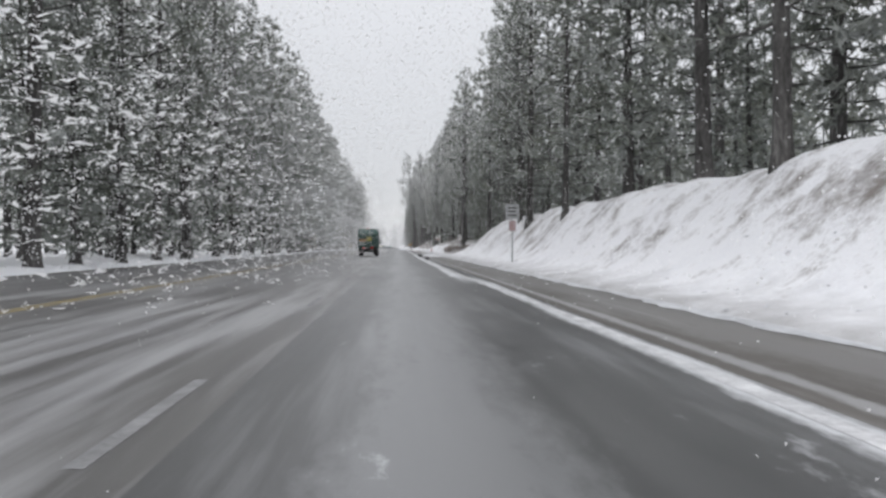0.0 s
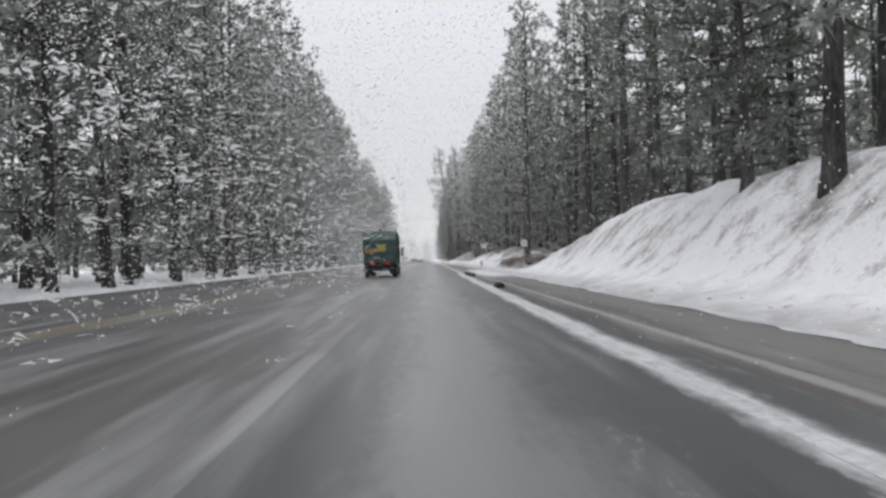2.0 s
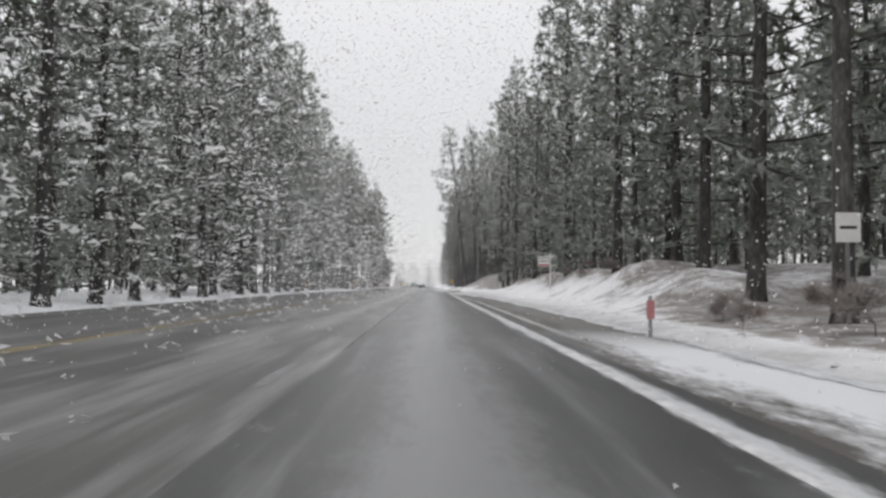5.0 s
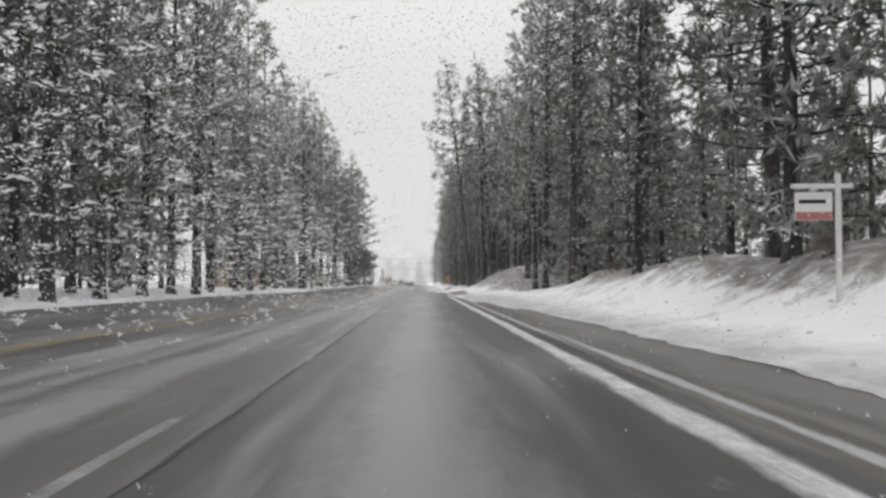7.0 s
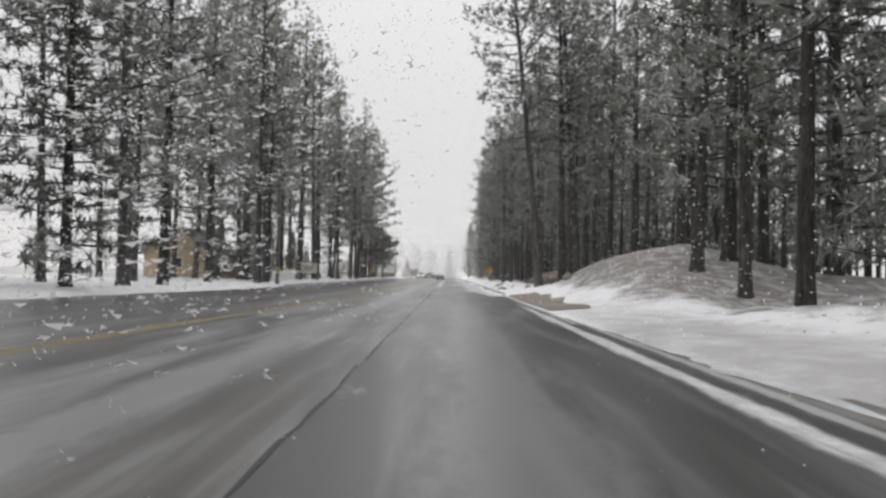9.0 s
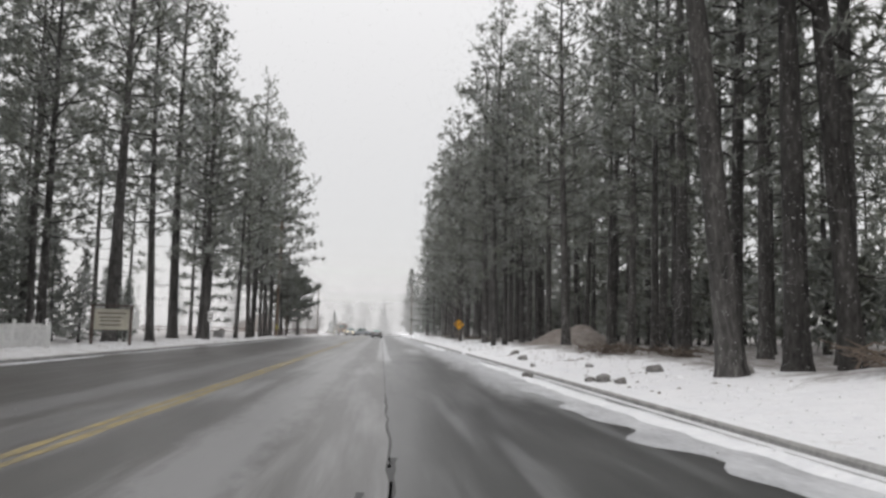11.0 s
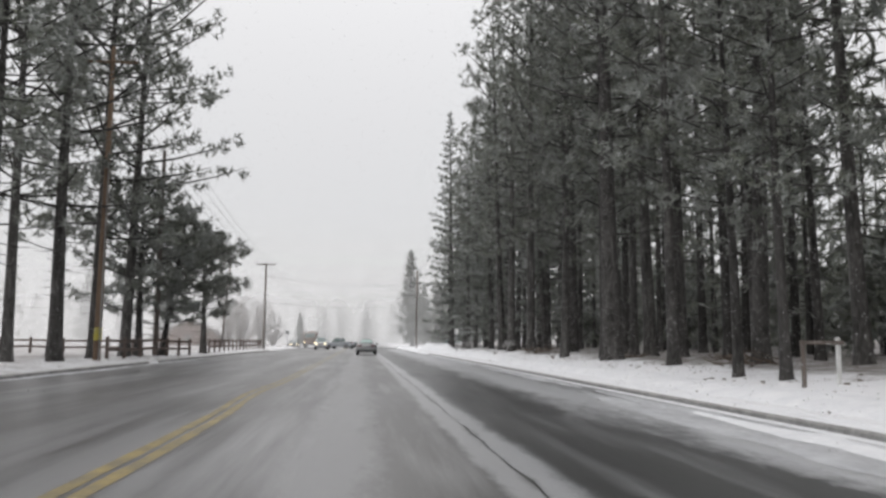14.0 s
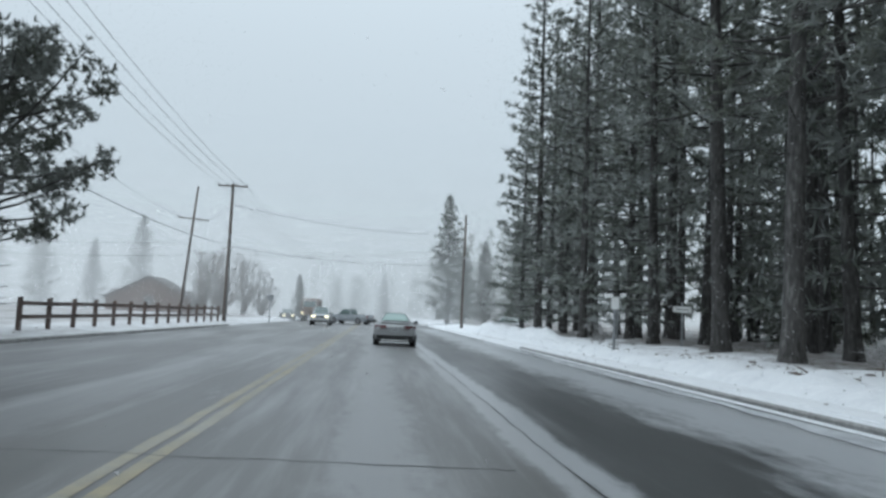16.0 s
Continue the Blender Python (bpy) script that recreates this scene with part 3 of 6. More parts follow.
for k in range(16):
    y0 = -12 + 12.5 * k
    ragged("bank_toe", right_edge(y0 + 7) + 0.1, 0.34, y0, y0 + 14.5, 0.008 + 0.0005 * (k % 2), M_SLUSH, 100 + k, "torn grey toe of the ploughed snow lying over the gravel", 0.02, freq=0.9, stretch=0.4)


def crack(points, width, seed, label):
    """A tar-filled crack: a thin wandering ribbon."""
    rnd = random.Random(seed)
    left, right = [], []
    for (x0, y0), (x1, y1) in zip(points, points[1:]):
        for k in range(14):
            t = k / 14
            x, y = x0 + (x1 - x0) * t + rnd.uniform(-1, 1) * 0.025, y0 + (y1 - y0) * t + rnd.uniform(-1, 1) * 0.04
            w = width * rnd.uniform(0.4, 1.2)
            way = Vector((x1 - x0, y1 - y0)).normalized()
            left.append((x - way.y * w, y + way.x * w, 0.0045))
            right.append((x + way.y * w, y - way.x * w, 0.0045))
    n = len(left)
    ob = new("road_crack", mesh_of("road_crack", left + right, [(i, i + 1, n + i + 1, n + i) for i in range(n - 1)], M_CRACK))
    return tagged(ob, label, "crack", kind="structure")


for k in range(24):
    crack([(3.80, 100 + 10 * k), (3.80, 110 + 10 * k)], 0.022 if k < 13 else 0.011, 60 + k, "dark lengthwise joint crack between lane and shoulder")
for k, (xa, xb, y) in enumerate([(0.5, 3.6, 262), (4.0, 7.6, 265.5), (-6.5, -1, 272), (0.4, 3.7, 283), (4.1, 8.2, 291), (-7.5, -4, 296), (0.4, 3.6, 309), (4.2, 8.4, 315.5), (-5, 3.6, 322), (3.0, 3.8, 211.5), (0.6, 3.4, 236), (4.4, 7.2, 246.5), (4, 8, 127), (-1, 3.6, 136)]):
    crack([(xa, y), ((xa + xb) / 2, y + 0.2), (xb, y - 0.1)], 0.014, 200 + k, "thin crack running across the asphalt")
crack([(3.8, 214.2), (3.45, 214.7), (3.1, 214.2), (2.9, 213.4)], 0.045, 300, "dark branching crack at the lane joint")
crack([(3.8, 213.8), (4.1, 213.3), (4.35, 213.1)], 0.04, 301, "dark branching crack at the lane joint")
crack([(3.4, 214.6), (3.35, 216.5), (3.55, 219)], 0.04, 302, "dark branching crack at the lane joint")
crack([(3.55, 213.2), (3.3, 213.9), (3.15, 215.2), (3.3, 216.4)], 0.035, 303, "dark branching crack at the lane joint")
crack([(3.8, 211.0), (3.78, 216), (3.82, 221)], 0.05, 304, "dark broken lane joint")


def kerb(x, y0, y1, label):
    """A concrete kerb of cast lengths with rounded tops."""
    root = thing("kerb", Matrix(), label, "kerb")
    tagged(root, kind="structure")
    s = 1 if x > 0 else -1
    out = [(0, -0.1), (0, 0.10), (0.03, 0.135), (0.16, 0.14), (0.18, 0.12), (0.18, -0.1)]
    verts = [(s * a, y, z) for y in (0, 2.985) for a, z in out]
    faces = [(i, i + 1, i + 7, i + 6) for i in range(5)] + [(0, 1, 2, 3, 4, 5), (6, 7, 8, 9, 10, 11)]
    me = mesh_of("kerb_stone", verts, faces, M_CONCRETE)
    y = y0
    while y < y1 - 0.5:
        o = part("kerb_stone", me, None, root)
        o.location = (x, y, 0)
        y += 3.0
    return root


def draped(name, x0, x1, y0, y1, lift, material, label):
    """A thin patch that follows the ground, with wavering edges."""
    ys = np.arange(y0, y1, 0.6)
    verts = []
    for y in ys:
        b = x1 + wander(y, 0.3, 0.5, 33) * min(1, (y1 - y) / 4)
        verts += [(x0 + (b - x0) * k / 5, y, ground_z(x0 + (b - x0) * k / 5, y) + lift) for k in range(6)]
    faces = [(6 * j + i, 6 * j + i + 1, 6 * j + i + 7, 6 * j + i + 6) for j in range(len(ys) - 1) for i in range(5)]
    return tagged(new(name, mesh_of(name, verts, faces, material)), label, "ground", kind="structure")


draped("gravel_drive", 8.66, 10.3, 197, 217, 0.03, M_GRAVEL, "wet brown gravel driveway mouth beside the road")
strip("trim_edge_line", lambda y: (8.42, 8.54 + wander(y, 0.5, 0.03, 4)), list(np.arange(190, 224, 0.8)), 0.005, M_WHITE_LINE, "thin white edge line beside the gravel", "road line")
kerb(R_EDGE + 0.01, 219, 258, "low grey concrete kerb half buried in snow")
kerb(R_EDGE + 0.01, 260.6, 350, "low grey concrete kerb beside the snowy verge")
kerb(L_EDGE - 0.01, 232, 318, "low grey concrete kerb below the pines")
kerb(L_EDGE - 0.01, 321, 372, "low grey concrete kerb below the rail fence")


def berm(x, y0, y1, label):
    """A broken asphalt berm, rough and black, lying along the road edge."""
    bm = bmesh.new()
    bmesh.ops.create_cube(bm, size=1)
    bmesh.ops.subdivide_edges(bm, edges=bm.edges, cuts=5, use_grid_fill=True)
    for v in bm.verts:
        v.co = Vector((v.co.x * 0.36 * (1 - 0.4 * (v.co.z + 0.5)), v.co.y * (y1 - y0), v.co.z * 0.2 + 0.1))
        v.co += 0.05 * noise.noise_vector(v.co * 2.4 + Vector((y0, 0, 0)))
    ob = part("asphalt_berm", bm, M_BERM, None)
    ob.location = (x, (y0 + y1) / 2, 0.0)
    return tagged(ob, label, "berm")


berm(8.25, 54.4, 55.6, "short broken piece of black asphalt berm in slush")
berm(8.3, 75.0, 83.2, "long rough black asphalt berm beside a snowy driveway")


# ---- trees ----
def fan(centres, ways, k, length, width, rng):
    """k needle blades round every tuft, as loose triangles."""
    n = len(centres)
    c = np.repeat(centres, k, axis=0)
    d = np.repeat(ways, k, axis=0) * 0.55 + rng.normal(size=(n * k, 3))
    d[:, 2] += 0.25
    d /= np.linalg.norm(d, axis=1)[:, None]
    p = np.cross(d, rng.normal(size=(n * k, 3)))
    p /= np.linalg.norm(p, axis=1)[:, None] + 1e-9
    ln_, wd = length * rng.uniform(0.6, 1.3, (n * k, 1)), width * rng.uniform(0.6, 1.3, (n * k, 1))
    return np.stack([c - p * wd / 2, c + p * wd / 2, c + d * ln_], axis=1).reshape(-1, 3)


def loose(name, verts, material):
    """Separate triangles from rows of three corners."""
    me = bpy.data.meshes.new(name)
    n = len(verts) // 3
    me.vertices.add(3 * n)
    me.vertices.foreach_set("co", np.asarray(verts, np.float32).ravel())
    me.loops.add(3 * n)
    me.loops.foreach_set("vertex_index", np.arange(3 * n, dtype=np.int32))
    me.polygons.add(n)
    me.polygons.foreach_set("loop_start", np.arange(0, 3 * n, 3, dtype=np.int32))
    me.materials.append(material)
    me.update()
    me.validate()
    return me


def pine_meshes(seed, high, r0, base, spread, kind, limbs, tufts, blades, size, needles):
    """Trunk with limbs, and crown, of one conifer. kind: 'pine' (rounded, open) or 'fir' (cone)."""
    rng = np.random.default_rng(seed)
    bend = rng.uniform(-1, 1, 2) * 0.012 * high

    def axis(z):
        f = z / high
        return np.array([bend[0] * math.sin(2.2 * f), bend[1] * math.sin(2.6 * f), z])

    bm = bmesh.new()
    zs = [-0.4, 0.0, 0.35, 1.2] + list(np.linspace(3, high, 8))
    rs = [r0 * 1.5, r0 * 1.35, r0 * 1.12] + [r0 * (1 - 0.93 * (z / high) ** 0.95) for z in zs[3:]]
    tube([axis(z) for z in zs], rs, 9, bm)
    centres, ways = [], []
    for i in range(limbs):
        f = ((i + rng.uniform(0, 1)) / limbs) ** 0.85
        z = high * (base + (0.985 - base) * f)
        if kind == "fir":
            reach = spread * (1 - f) ** 0.85 * rng.uniform(0.75, 1.1) + 0.25
            tilt = -0.15 + 0.5 * f
        else:
            reach = spread * (0.35 + 0.65 * math.sin(math.pi * (0.25 + 0.72 * f)) ** 0.8) * rng.uniform(0.45, 1.15) * (1 - 0.55 * f ** 3)
            tilt = rng.uniform(-0.25, 0.25) + 0.55 * f
        a = i * 2.4 + rng.uniform(-0.6, 0.6)
        out = np.array([math.cos(a), math.sin(a), tilt])
        root = axis(z)
        pts = [root + out * reach * s + np.array([0, 0, 0.16 * reach * s * s]) for s in (0, 0.35, 0.7, 1.0)]
        thick = min(0.3 * r0, 0.022 + 0.013 * reach)
        tube(pts, [thick, thick * 0.75, thick * 0.45, thick * 0.15], 3, bm, cap=False)
        n = max(2, int(tufts * reach / spread))
        s = 0.28 + 0.75 * np.sqrt(rng.uniform(0, 1, n)) if kind == "pine" else rng.uniform(0.12, 1.03, n)
        along = root + out * reach * s[:, None] + np.array([0, 0, 1]) * (0.16 * reach * s * s)[:, None]
        side = np.array([-math.sin(a), math.cos(a), 0])
        fanout = 0.36 * reach * (1.05 - 0.75 * s) if kind == "fir" else 0.30 * reach * np.ones(n) * (1.1 - 0.4 * s)
        along = along + side * (rng.uniform(-1, 1, n) * fanout)[:, None] + np.array([0, 0, 1]) * (rng.uniform(-0.14, 0.2, n) * (0.6 if kind == "fir" else 1.2))[:, None]
        if kind == "pine":
            # needles sit in tufted clumps along the limb
            knot = rng.integers(0, max(1, n // (7 if tufts > 40 else 3)), n)
            along = along[knot] + rng.normal(size=(n, 3)) * (0.15 if tufts > 40 else 0.24)
        centres.append(along)
        ways.append(np.tile(out, (n, 1)))
    # dead stubs on the bare trunk
    for i in range(int(14 * (1 if base > 0.2 else 0))):
        z = high * rng.uniform(0.08, base)
        a, reach = rng.uniform(0, 6.28), rng.uniform(0.4, 1.7)
        p = axis(z)
        tube([p, p + np.array([math.cos(a), math.sin(a), -0.15]) * reach * 0.6, p + np.array([math.cos(a), math.sin(a), -0.05]) * reach], [0.03, 0.02, 0.006], 3, bm, cap=False)
    trunk = bpy.data.meshes.new("trunk")
    bm.to_mesh(trunk)
    bm.free()
    trunk.materials.append(M_BARK)
    trunk.polygons.foreach_set("use_smooth", [True] * len(trunk.polygons))
    crown = loose("crown", fan(np.concatenate(centres), np.concatenate(ways), blades, size[0], size[1], rng), needles)
    return trunk, crown


def tree(name, meshes, m, label, category="tree", group=""):
    root = thing(name, m, label, category, group)
    part("trunk", meshes[0], None, root)
    part("crown", meshes[1], None, root)
    return root


NEAR = [pine_meshes(100 + i, *a) for i, a in enumerate([
    (29, 0.30, 0.23, 3.9, "pine", 84, 18, 11, (0.38, 0.084), M_NEEDLE),
    (31, 0.42, 0.31, 4.3, "pine", 80, 19, 11, (0.38, 0.084), M_NEEDLE),
    (27, 0.26, 0.20, 3.5, "pine", 86, 16, 11, (0.38, 0.084), M_NEEDLE),
    (24, 0.23, 0.26, 3.1, "pine", 76, 15, 11, (0.36, 0.084), M_NEEDLE),
    (30, 0.30, 0.04, 4.2, "fir", 130, 16, 9, (0.42, 0.10), M_FIR),
    (30, 0.34, 0.22, 6.2, "pine", 84, 23, 11, (0.40, 0.086), M_NEEDLE),
    (32, 0.34, 0.34, 4.2, "pine", 78, 18, 11, (0.38, 0.084), M_NEEDLE)])]
MID = [pine_meshes(200 + i, *a) for i, a in enumerate([
    (28, 0.27, 0.27, 3.7, "pine", 56, 14, 9, (0.48, 0.12), M_NEEDLE),
    (31, 0.29, 0.34, 3.9, "pine", 54, 14, 9, (0.48, 0.12), M_NEEDLE),
    (25, 0.22, 0.25, 3.2, "pine", 56, 13, 9, (0.46, 0.12), M_NEEDLE),
    (27, 0.26, 0.06, 3.8, "fir", 84, 12, 8, (0.52, 0.14), M_FIR)])]
# fuller trees of the first stretch, with branches almost to the ground
FULL = [pine_meshes(250 + i, *a) for i, a in enumerate([
    (28, 0.28, 0.03, 4.3, "fir", 112, 14, 7, (0.58, 0.16), M_FIR),
    (29, 0.30, 0.12, 4.4, "pine", 74, 15, 8, (0.54, 0.15), M_NEEDLE),
    (32, 0.34, 0.24, 4.4, "pine", 66, 15, 8, (0.54, 0.15), M_NEEDLE),
    (22, 0.22, 0.04, 3.4, "fir", 92, 12, 7, (0.54, 0.15), M_FIR)])]
LOW = [pine_meshes(300 + i, *a) for i, a in enumerate([
    (8.9, 0.27, 0.30, 4.1, "pine", 70, 100, 15, (0.19, 0.045), M_NEEDLE),
    (11.0, 0.24, 0.22, 4.0, "pine", 70, 76, 15, (0.20, 0.05), M_NEEDLE)])]
FIR = pine_meshes(400, 17, 0.28, 0.04, 3.9, "fir", 100, 16, 7, (0.6, 0.18), M_FIR)

rnd = random.Random(5)


def plant(meshes, x, y, scale=1.0, name="pine_tree", label="tall dark pine with a rough bare lower trunk", group="roadside pines", lean=0.0):
    m = pose(x, y, ground_z(x, y) - 0.05, rnd.uniform(-1, 1) * 1.2, lean + rnd.uniform(-1, 1) * 1.2, rnd.uniform(0, 360)) if not lean else pose(x, y, ground_z(x, y) - 0.05, 0, lean, 0)
    t = tree(name, meshes, m, label, group=group)
    t.scale = (scale, scale, scale * rnd.uniform(0.94, 1.06))
    return t


LEFT_PINES = "pines left of the road"
for x, y, k, s in [(-9.9, 229, 0, .9), (-10.2, 233.5, 3, .95), (-11.5, 238, 2, 1), (-14.5, 243, 1, 1), (-17, 250, 0, 1), (-13, 252, 2, .95), (-15.6, 257, 3, 1.0), (-13.0, 262, 1, 1.0), (-12.3, 268, 0, 1.02), (-13.9, 280, 1, 1.05), (-11.6, 279.5, 3, 1.0), (-10.8, 278.5, 2, 1.0), (-13.6, 290, 0, 1.0), (-10.3, 289, 3, .95), (-10.2, 295.5, 2, 1.0),
                   (-10.4, 299, 0, .98), (-10.6, 306, 3, 1.0), (-12.4, 312, 2, .95), (-11.2, 314, 5, .95), (-11.3, 319.3, 5, .92), (-11.0, 323.6, 5, .93), (-15.0, 323.5, 3, .9)]:
    plant(NEAR[k], x, y, s, group=LEFT_PINES)
plant(LOW[1], -10.5, 324.6, 1.0, label="short bushy pine with a forked dark crown", group=LEFT_PINES)
plant(LOW[1], -10.4, 329.5, 0.9, label="short bushy pine leaning beside the rail fence", group=LEFT_PINES, lean=8)
plant(LOW[0], -9.7, 339.4, 0.98, label="small round-crowned pine standing at the kerb", group=LEFT_PINES)
plant(FIR, -16.5, 262, 0.42, "fir_tree", "young frosted fir growing under the pines", LEFT_PINES)
for fx, fy, fs in [(-14.2, 246, .34), (-16.0, 251, .45), (-13.2, 257.5, .30), (-17.5, 256, .5), (-12.6, 263.5, .26), (-19, 262, .5), (-15, 236, .35)]:
    plant(FIR, fx, fy, fs, "fir_tree", "young frosted fir growing under the pines", LEFT_PINES)
plant(FIR, -15.2, 268, 0.36, "fir_tree", "young frosted fir growing under the pines", LEFT_PINES)

RIGHT_PINES = "pines right of the road"
FRONT_A = [
    (15.6, 262.4, 0, 1.0), (20.5, 268.5, 0, 1.0),
    (13.0, 271.3, 3, .85), (12.6, 279.5, 0, .9), (15.4, 283.5, 2, 1.0), (16.2, 282.0, 3, 1.0),
    (12.0, 270.3, 3, .74), (18.6, 286, 1, 1.0), (12.0, 294.5, 3, .6), (13.6, 283.1, 6, 1.0), (12.1, 297, 2, .55)]
FRONT_B = [
    (15.9, 303, 0, 1.0), (15.6, 297, 3, 1.0), (16.0, 313.5, 1, .78), (13.6, 313, 2, .95), (13.0, 318, 3, 1.0),
    (12.9, 309.8, 1, 1.0), (16.4, 328.5, 0, 1.0), (17.3, 313, 1, .75), (16.5, 329.8, 1, .95), (16.7, 349, 0, .95),
    (18.0, 343, 1, 1.0), (13.6, 336, 0, 1.05), (15.5, 356, 4, .80), (18, 362, 4, .85), (14.6, 367, 4, .74)]
FRONT_C = [
    (19.5, 371, 0, .9), (14.4, 322.5, 2, .85), (12.9, 303.2, 3, .95), (14.3, 349, 4, .86), (14.4, 360, 4, .82),
    (16.2, 365, 2, .85), (14.9, 373, 4, .8), (16.8, 377, 2, .8), (19, 381, 4, .8), (13.8, 341, 0, 1.02),
    (13.6, 329, 0, 1.05), (12.6, 366, 4, .93), (13.2, 357, 2, .9), (13.4, 376, 4, .66)]
# three stout pines leaning over the dirt bank
for x, y, k, s, a in [(12.1, 230.5, 6, 1.0, -7.0), (13.9, 230.8, 6, 0.95, -2.5), (15.1, 230.4, 0, 1.0, -4.5)]:
    plant(NEAR[k], x, y, s, label="stout dark pine leaning over the dirt bank", group=RIGHT_PINES, lean=a)
for x, y, k, s in FRONT_A + FRONT_B + FRONT_C:
    plant(NEAR[k], x, y, s, group=RIGHT_PINES)
taken = [(t.location.x, t.location.y) for t in scene.objects if t.name.startswith("pine_tree")]


def clear(x, y, gap):
    if all((x - a) ** 2 + (y - b) ** 2 > gap * gap for a, b in taken):
        taken.append((x, y))
        return True
    return False


# front rows on the first stretch, both sides, and the forest behind
count = 0
for _ in range(1100):
    y = rnd.uniform(-8, 372)
    x = rnd.uniform(15.6, 24.5) if y < 225 else rnd.uniform(15.5, 24)
    if 205 < y < 236 and x < 18.5:
        continue
    if math.hypot(x - 18.6, y - 271.7) < 5 or (84 < y < 104 and x < 19) or (254 < y < 271 and x < 19):
        continue
    if clear(x, y, (4.0 if x < 20 else 5.0) if y < 200 else 3.3 if x < 20 else 3.7):
        if y < 225:
            plant(rnd.choice(FULL + FULL[1:3]), x, y, rnd.uniform(0.66, 1.05), label="tall dark conifer with full drooping branches", group=RIGHT_PINES)
        else:
            plant(rnd.choice((NEAR[:4] if x < 16.6 else MID[:3]) if y < 330 else (NEAR if x < 16.6 else MID)), x, y, rnd.uniform(0.82, 1.08), group=RIGHT_PINES)
        count += 1
    if count > 152:
        break
for k in range(33):
    y = 14 + 6.3 * k + rnd.uniform(-1.5, 1.5)
    x = -12.1 - rnd.uniform(0, 0.9)
    if clear(x, y, 2.0):
        plant(FULL[(1, 2, 0, 1)[k % 4]], x, y, rnd.uniform(0.98, 1.16), label="tall dark conifer with full drooping branches", group=LEFT_PINES)
count = 0
for _ in range(700):
    y, x = rnd.uniform(0, 226), -12.3 - 8 * rnd.random() ** 1.5
    if clear(x, y, 4.4):
        if y < 200:
            plant(rnd.choice(FULL[:3]), x, y, rnd.uniform(0.85, 1.2), label="tall dark conifer with full drooping branches", group=LEFT_PINES)
        else:
            plant(rnd.choice(NEAR[:4] if x > -16 else MID), x, y, rnd.uniform(0.85, 1.1), group=LEFT_PINES)
        count += 1
    if count > 40:
        break

for _ in range(200):
    y, x = rnd.uniform(232, 305), rnd.uniform(-25, -13.5)
    if clear(x, y, 4.2):
        plant(rnd.choice(MID), x, y, rnd.uniform(0.85, 1.05), group=LEFT_PINES)
        count += 1
    if count > 56:
        break


def far_woods(name, spots, label, seed):
    """Woods further back, one mesh of plain trunks and one of coarse foliage joined."""
    rng = np.random.default_rng(seed)
    tris = []
    wood = []
    for x, y, h in spots:
        z0 = ground_z(x, y) if -60 < y < 400 and abs(x) < 60 else 0.0
        for k in range(3):
            a, b = 2.1 * k, 2.1 * (k + 1)
            p = [np.array([x + 0.22 * math.cos(a), y + 0.22 * math.sin(a), z0 - 0.3]), np.array([x + 0.22 * math.cos(b), y + 0.22 * math.sin(b), z0 - 0.3]), np.array([x, y, z0 + h * 0.9])]
            wood += p
        n = 92
        f = rng.uniform(0, 1, n)
        r = 3.4 * (1 - f) ** 0.7 * np.sqrt(rng.uniform(0.05, 1, n))
        a = rng.uniform(0, 6.28, n)
        c = np.stack([x + r * np.cos(a), y + r * np.sin(a), z0 + h * (0.10 + 0.90 * f)], axis=1)
        tris.append(fan(c, np.stack([np.cos(a), np.sin(a), -0.1 + 0 * a], axis=1), 7, 0.9, 0.23, rng))
    me = loose(name, np.concatenate([np.array(wood)] + tris), M_NEEDLE)
    me.materials.append(M_BARK)
    me.polygons.foreach_set("material_index", [1] * (len(wood) // 3) + [0] * (len(me.polygons) - len(wood) // 3))
    return tagged(new(name, me), label, "woods", kind="stuff")


spots = []
for _ in range(390):
    y = rnd.uniform(-20, 390)
    x = 24 + 40 * rnd.random() ** 1.6
    if y < 200:
        x += 5
    elif rnd.random() < 0.10:
        continue
    if not 205 < y < 222 or x > 30:
        spots.append((x, y, rnd.uniform(11, 18) if y < 200 else rnd.uniform(15, 25)))
spots += [(rnd.uniform(24.5, 36), rnd.uniform(225, 375), rnd.uniform(3, 7)) for _ in range(56)]
far_woods("far_woods", spots, "dense dark pine woods behind the roadside trees", 71)
spots = [(-20.5 - 36 * rnd.random() ** 1.6, rnd.uniform(0, 224), rnd.uniform(9, 17)) for _ in range(170)]
far_woods("far_woods", spots, "dense dark pine woods behind the roadside trees", 72)
spots = [(rnd.uniform(14, 60), rnd.uniform(470, 620), rnd.uniform(14, 24)) for _ in range(70)] + [(-rnd.uniform(70, 160), rnd.uniform(380, 560), rnd.uniform(14, 22)) for _ in range(24)] + [(rnd.uniform(-30, 10), rnd.uniform(640, 700), rnd.uniform(14, 20)) for _ in range(14)]
far_woods("far_woods", spots, "pale distant trees seen through falling snow", 73)
for x, y, s in [(11.5, 420, 1.0), (14.6, 428, .72), (17.0, 424, .66), (20, 415, .8), (-44.0, 470, 1.1), (-9.4, 432, .38), (-56.5, 482, .86), (-62, 470, 1.05), (4.5, 600, 0.9), (24, 432, .9), (28, 420, 1.0)]:
    plant(FIR, x, y, s, "fir_tree", "tall cone-shaped fir fading into the snowfall", "distant firs")


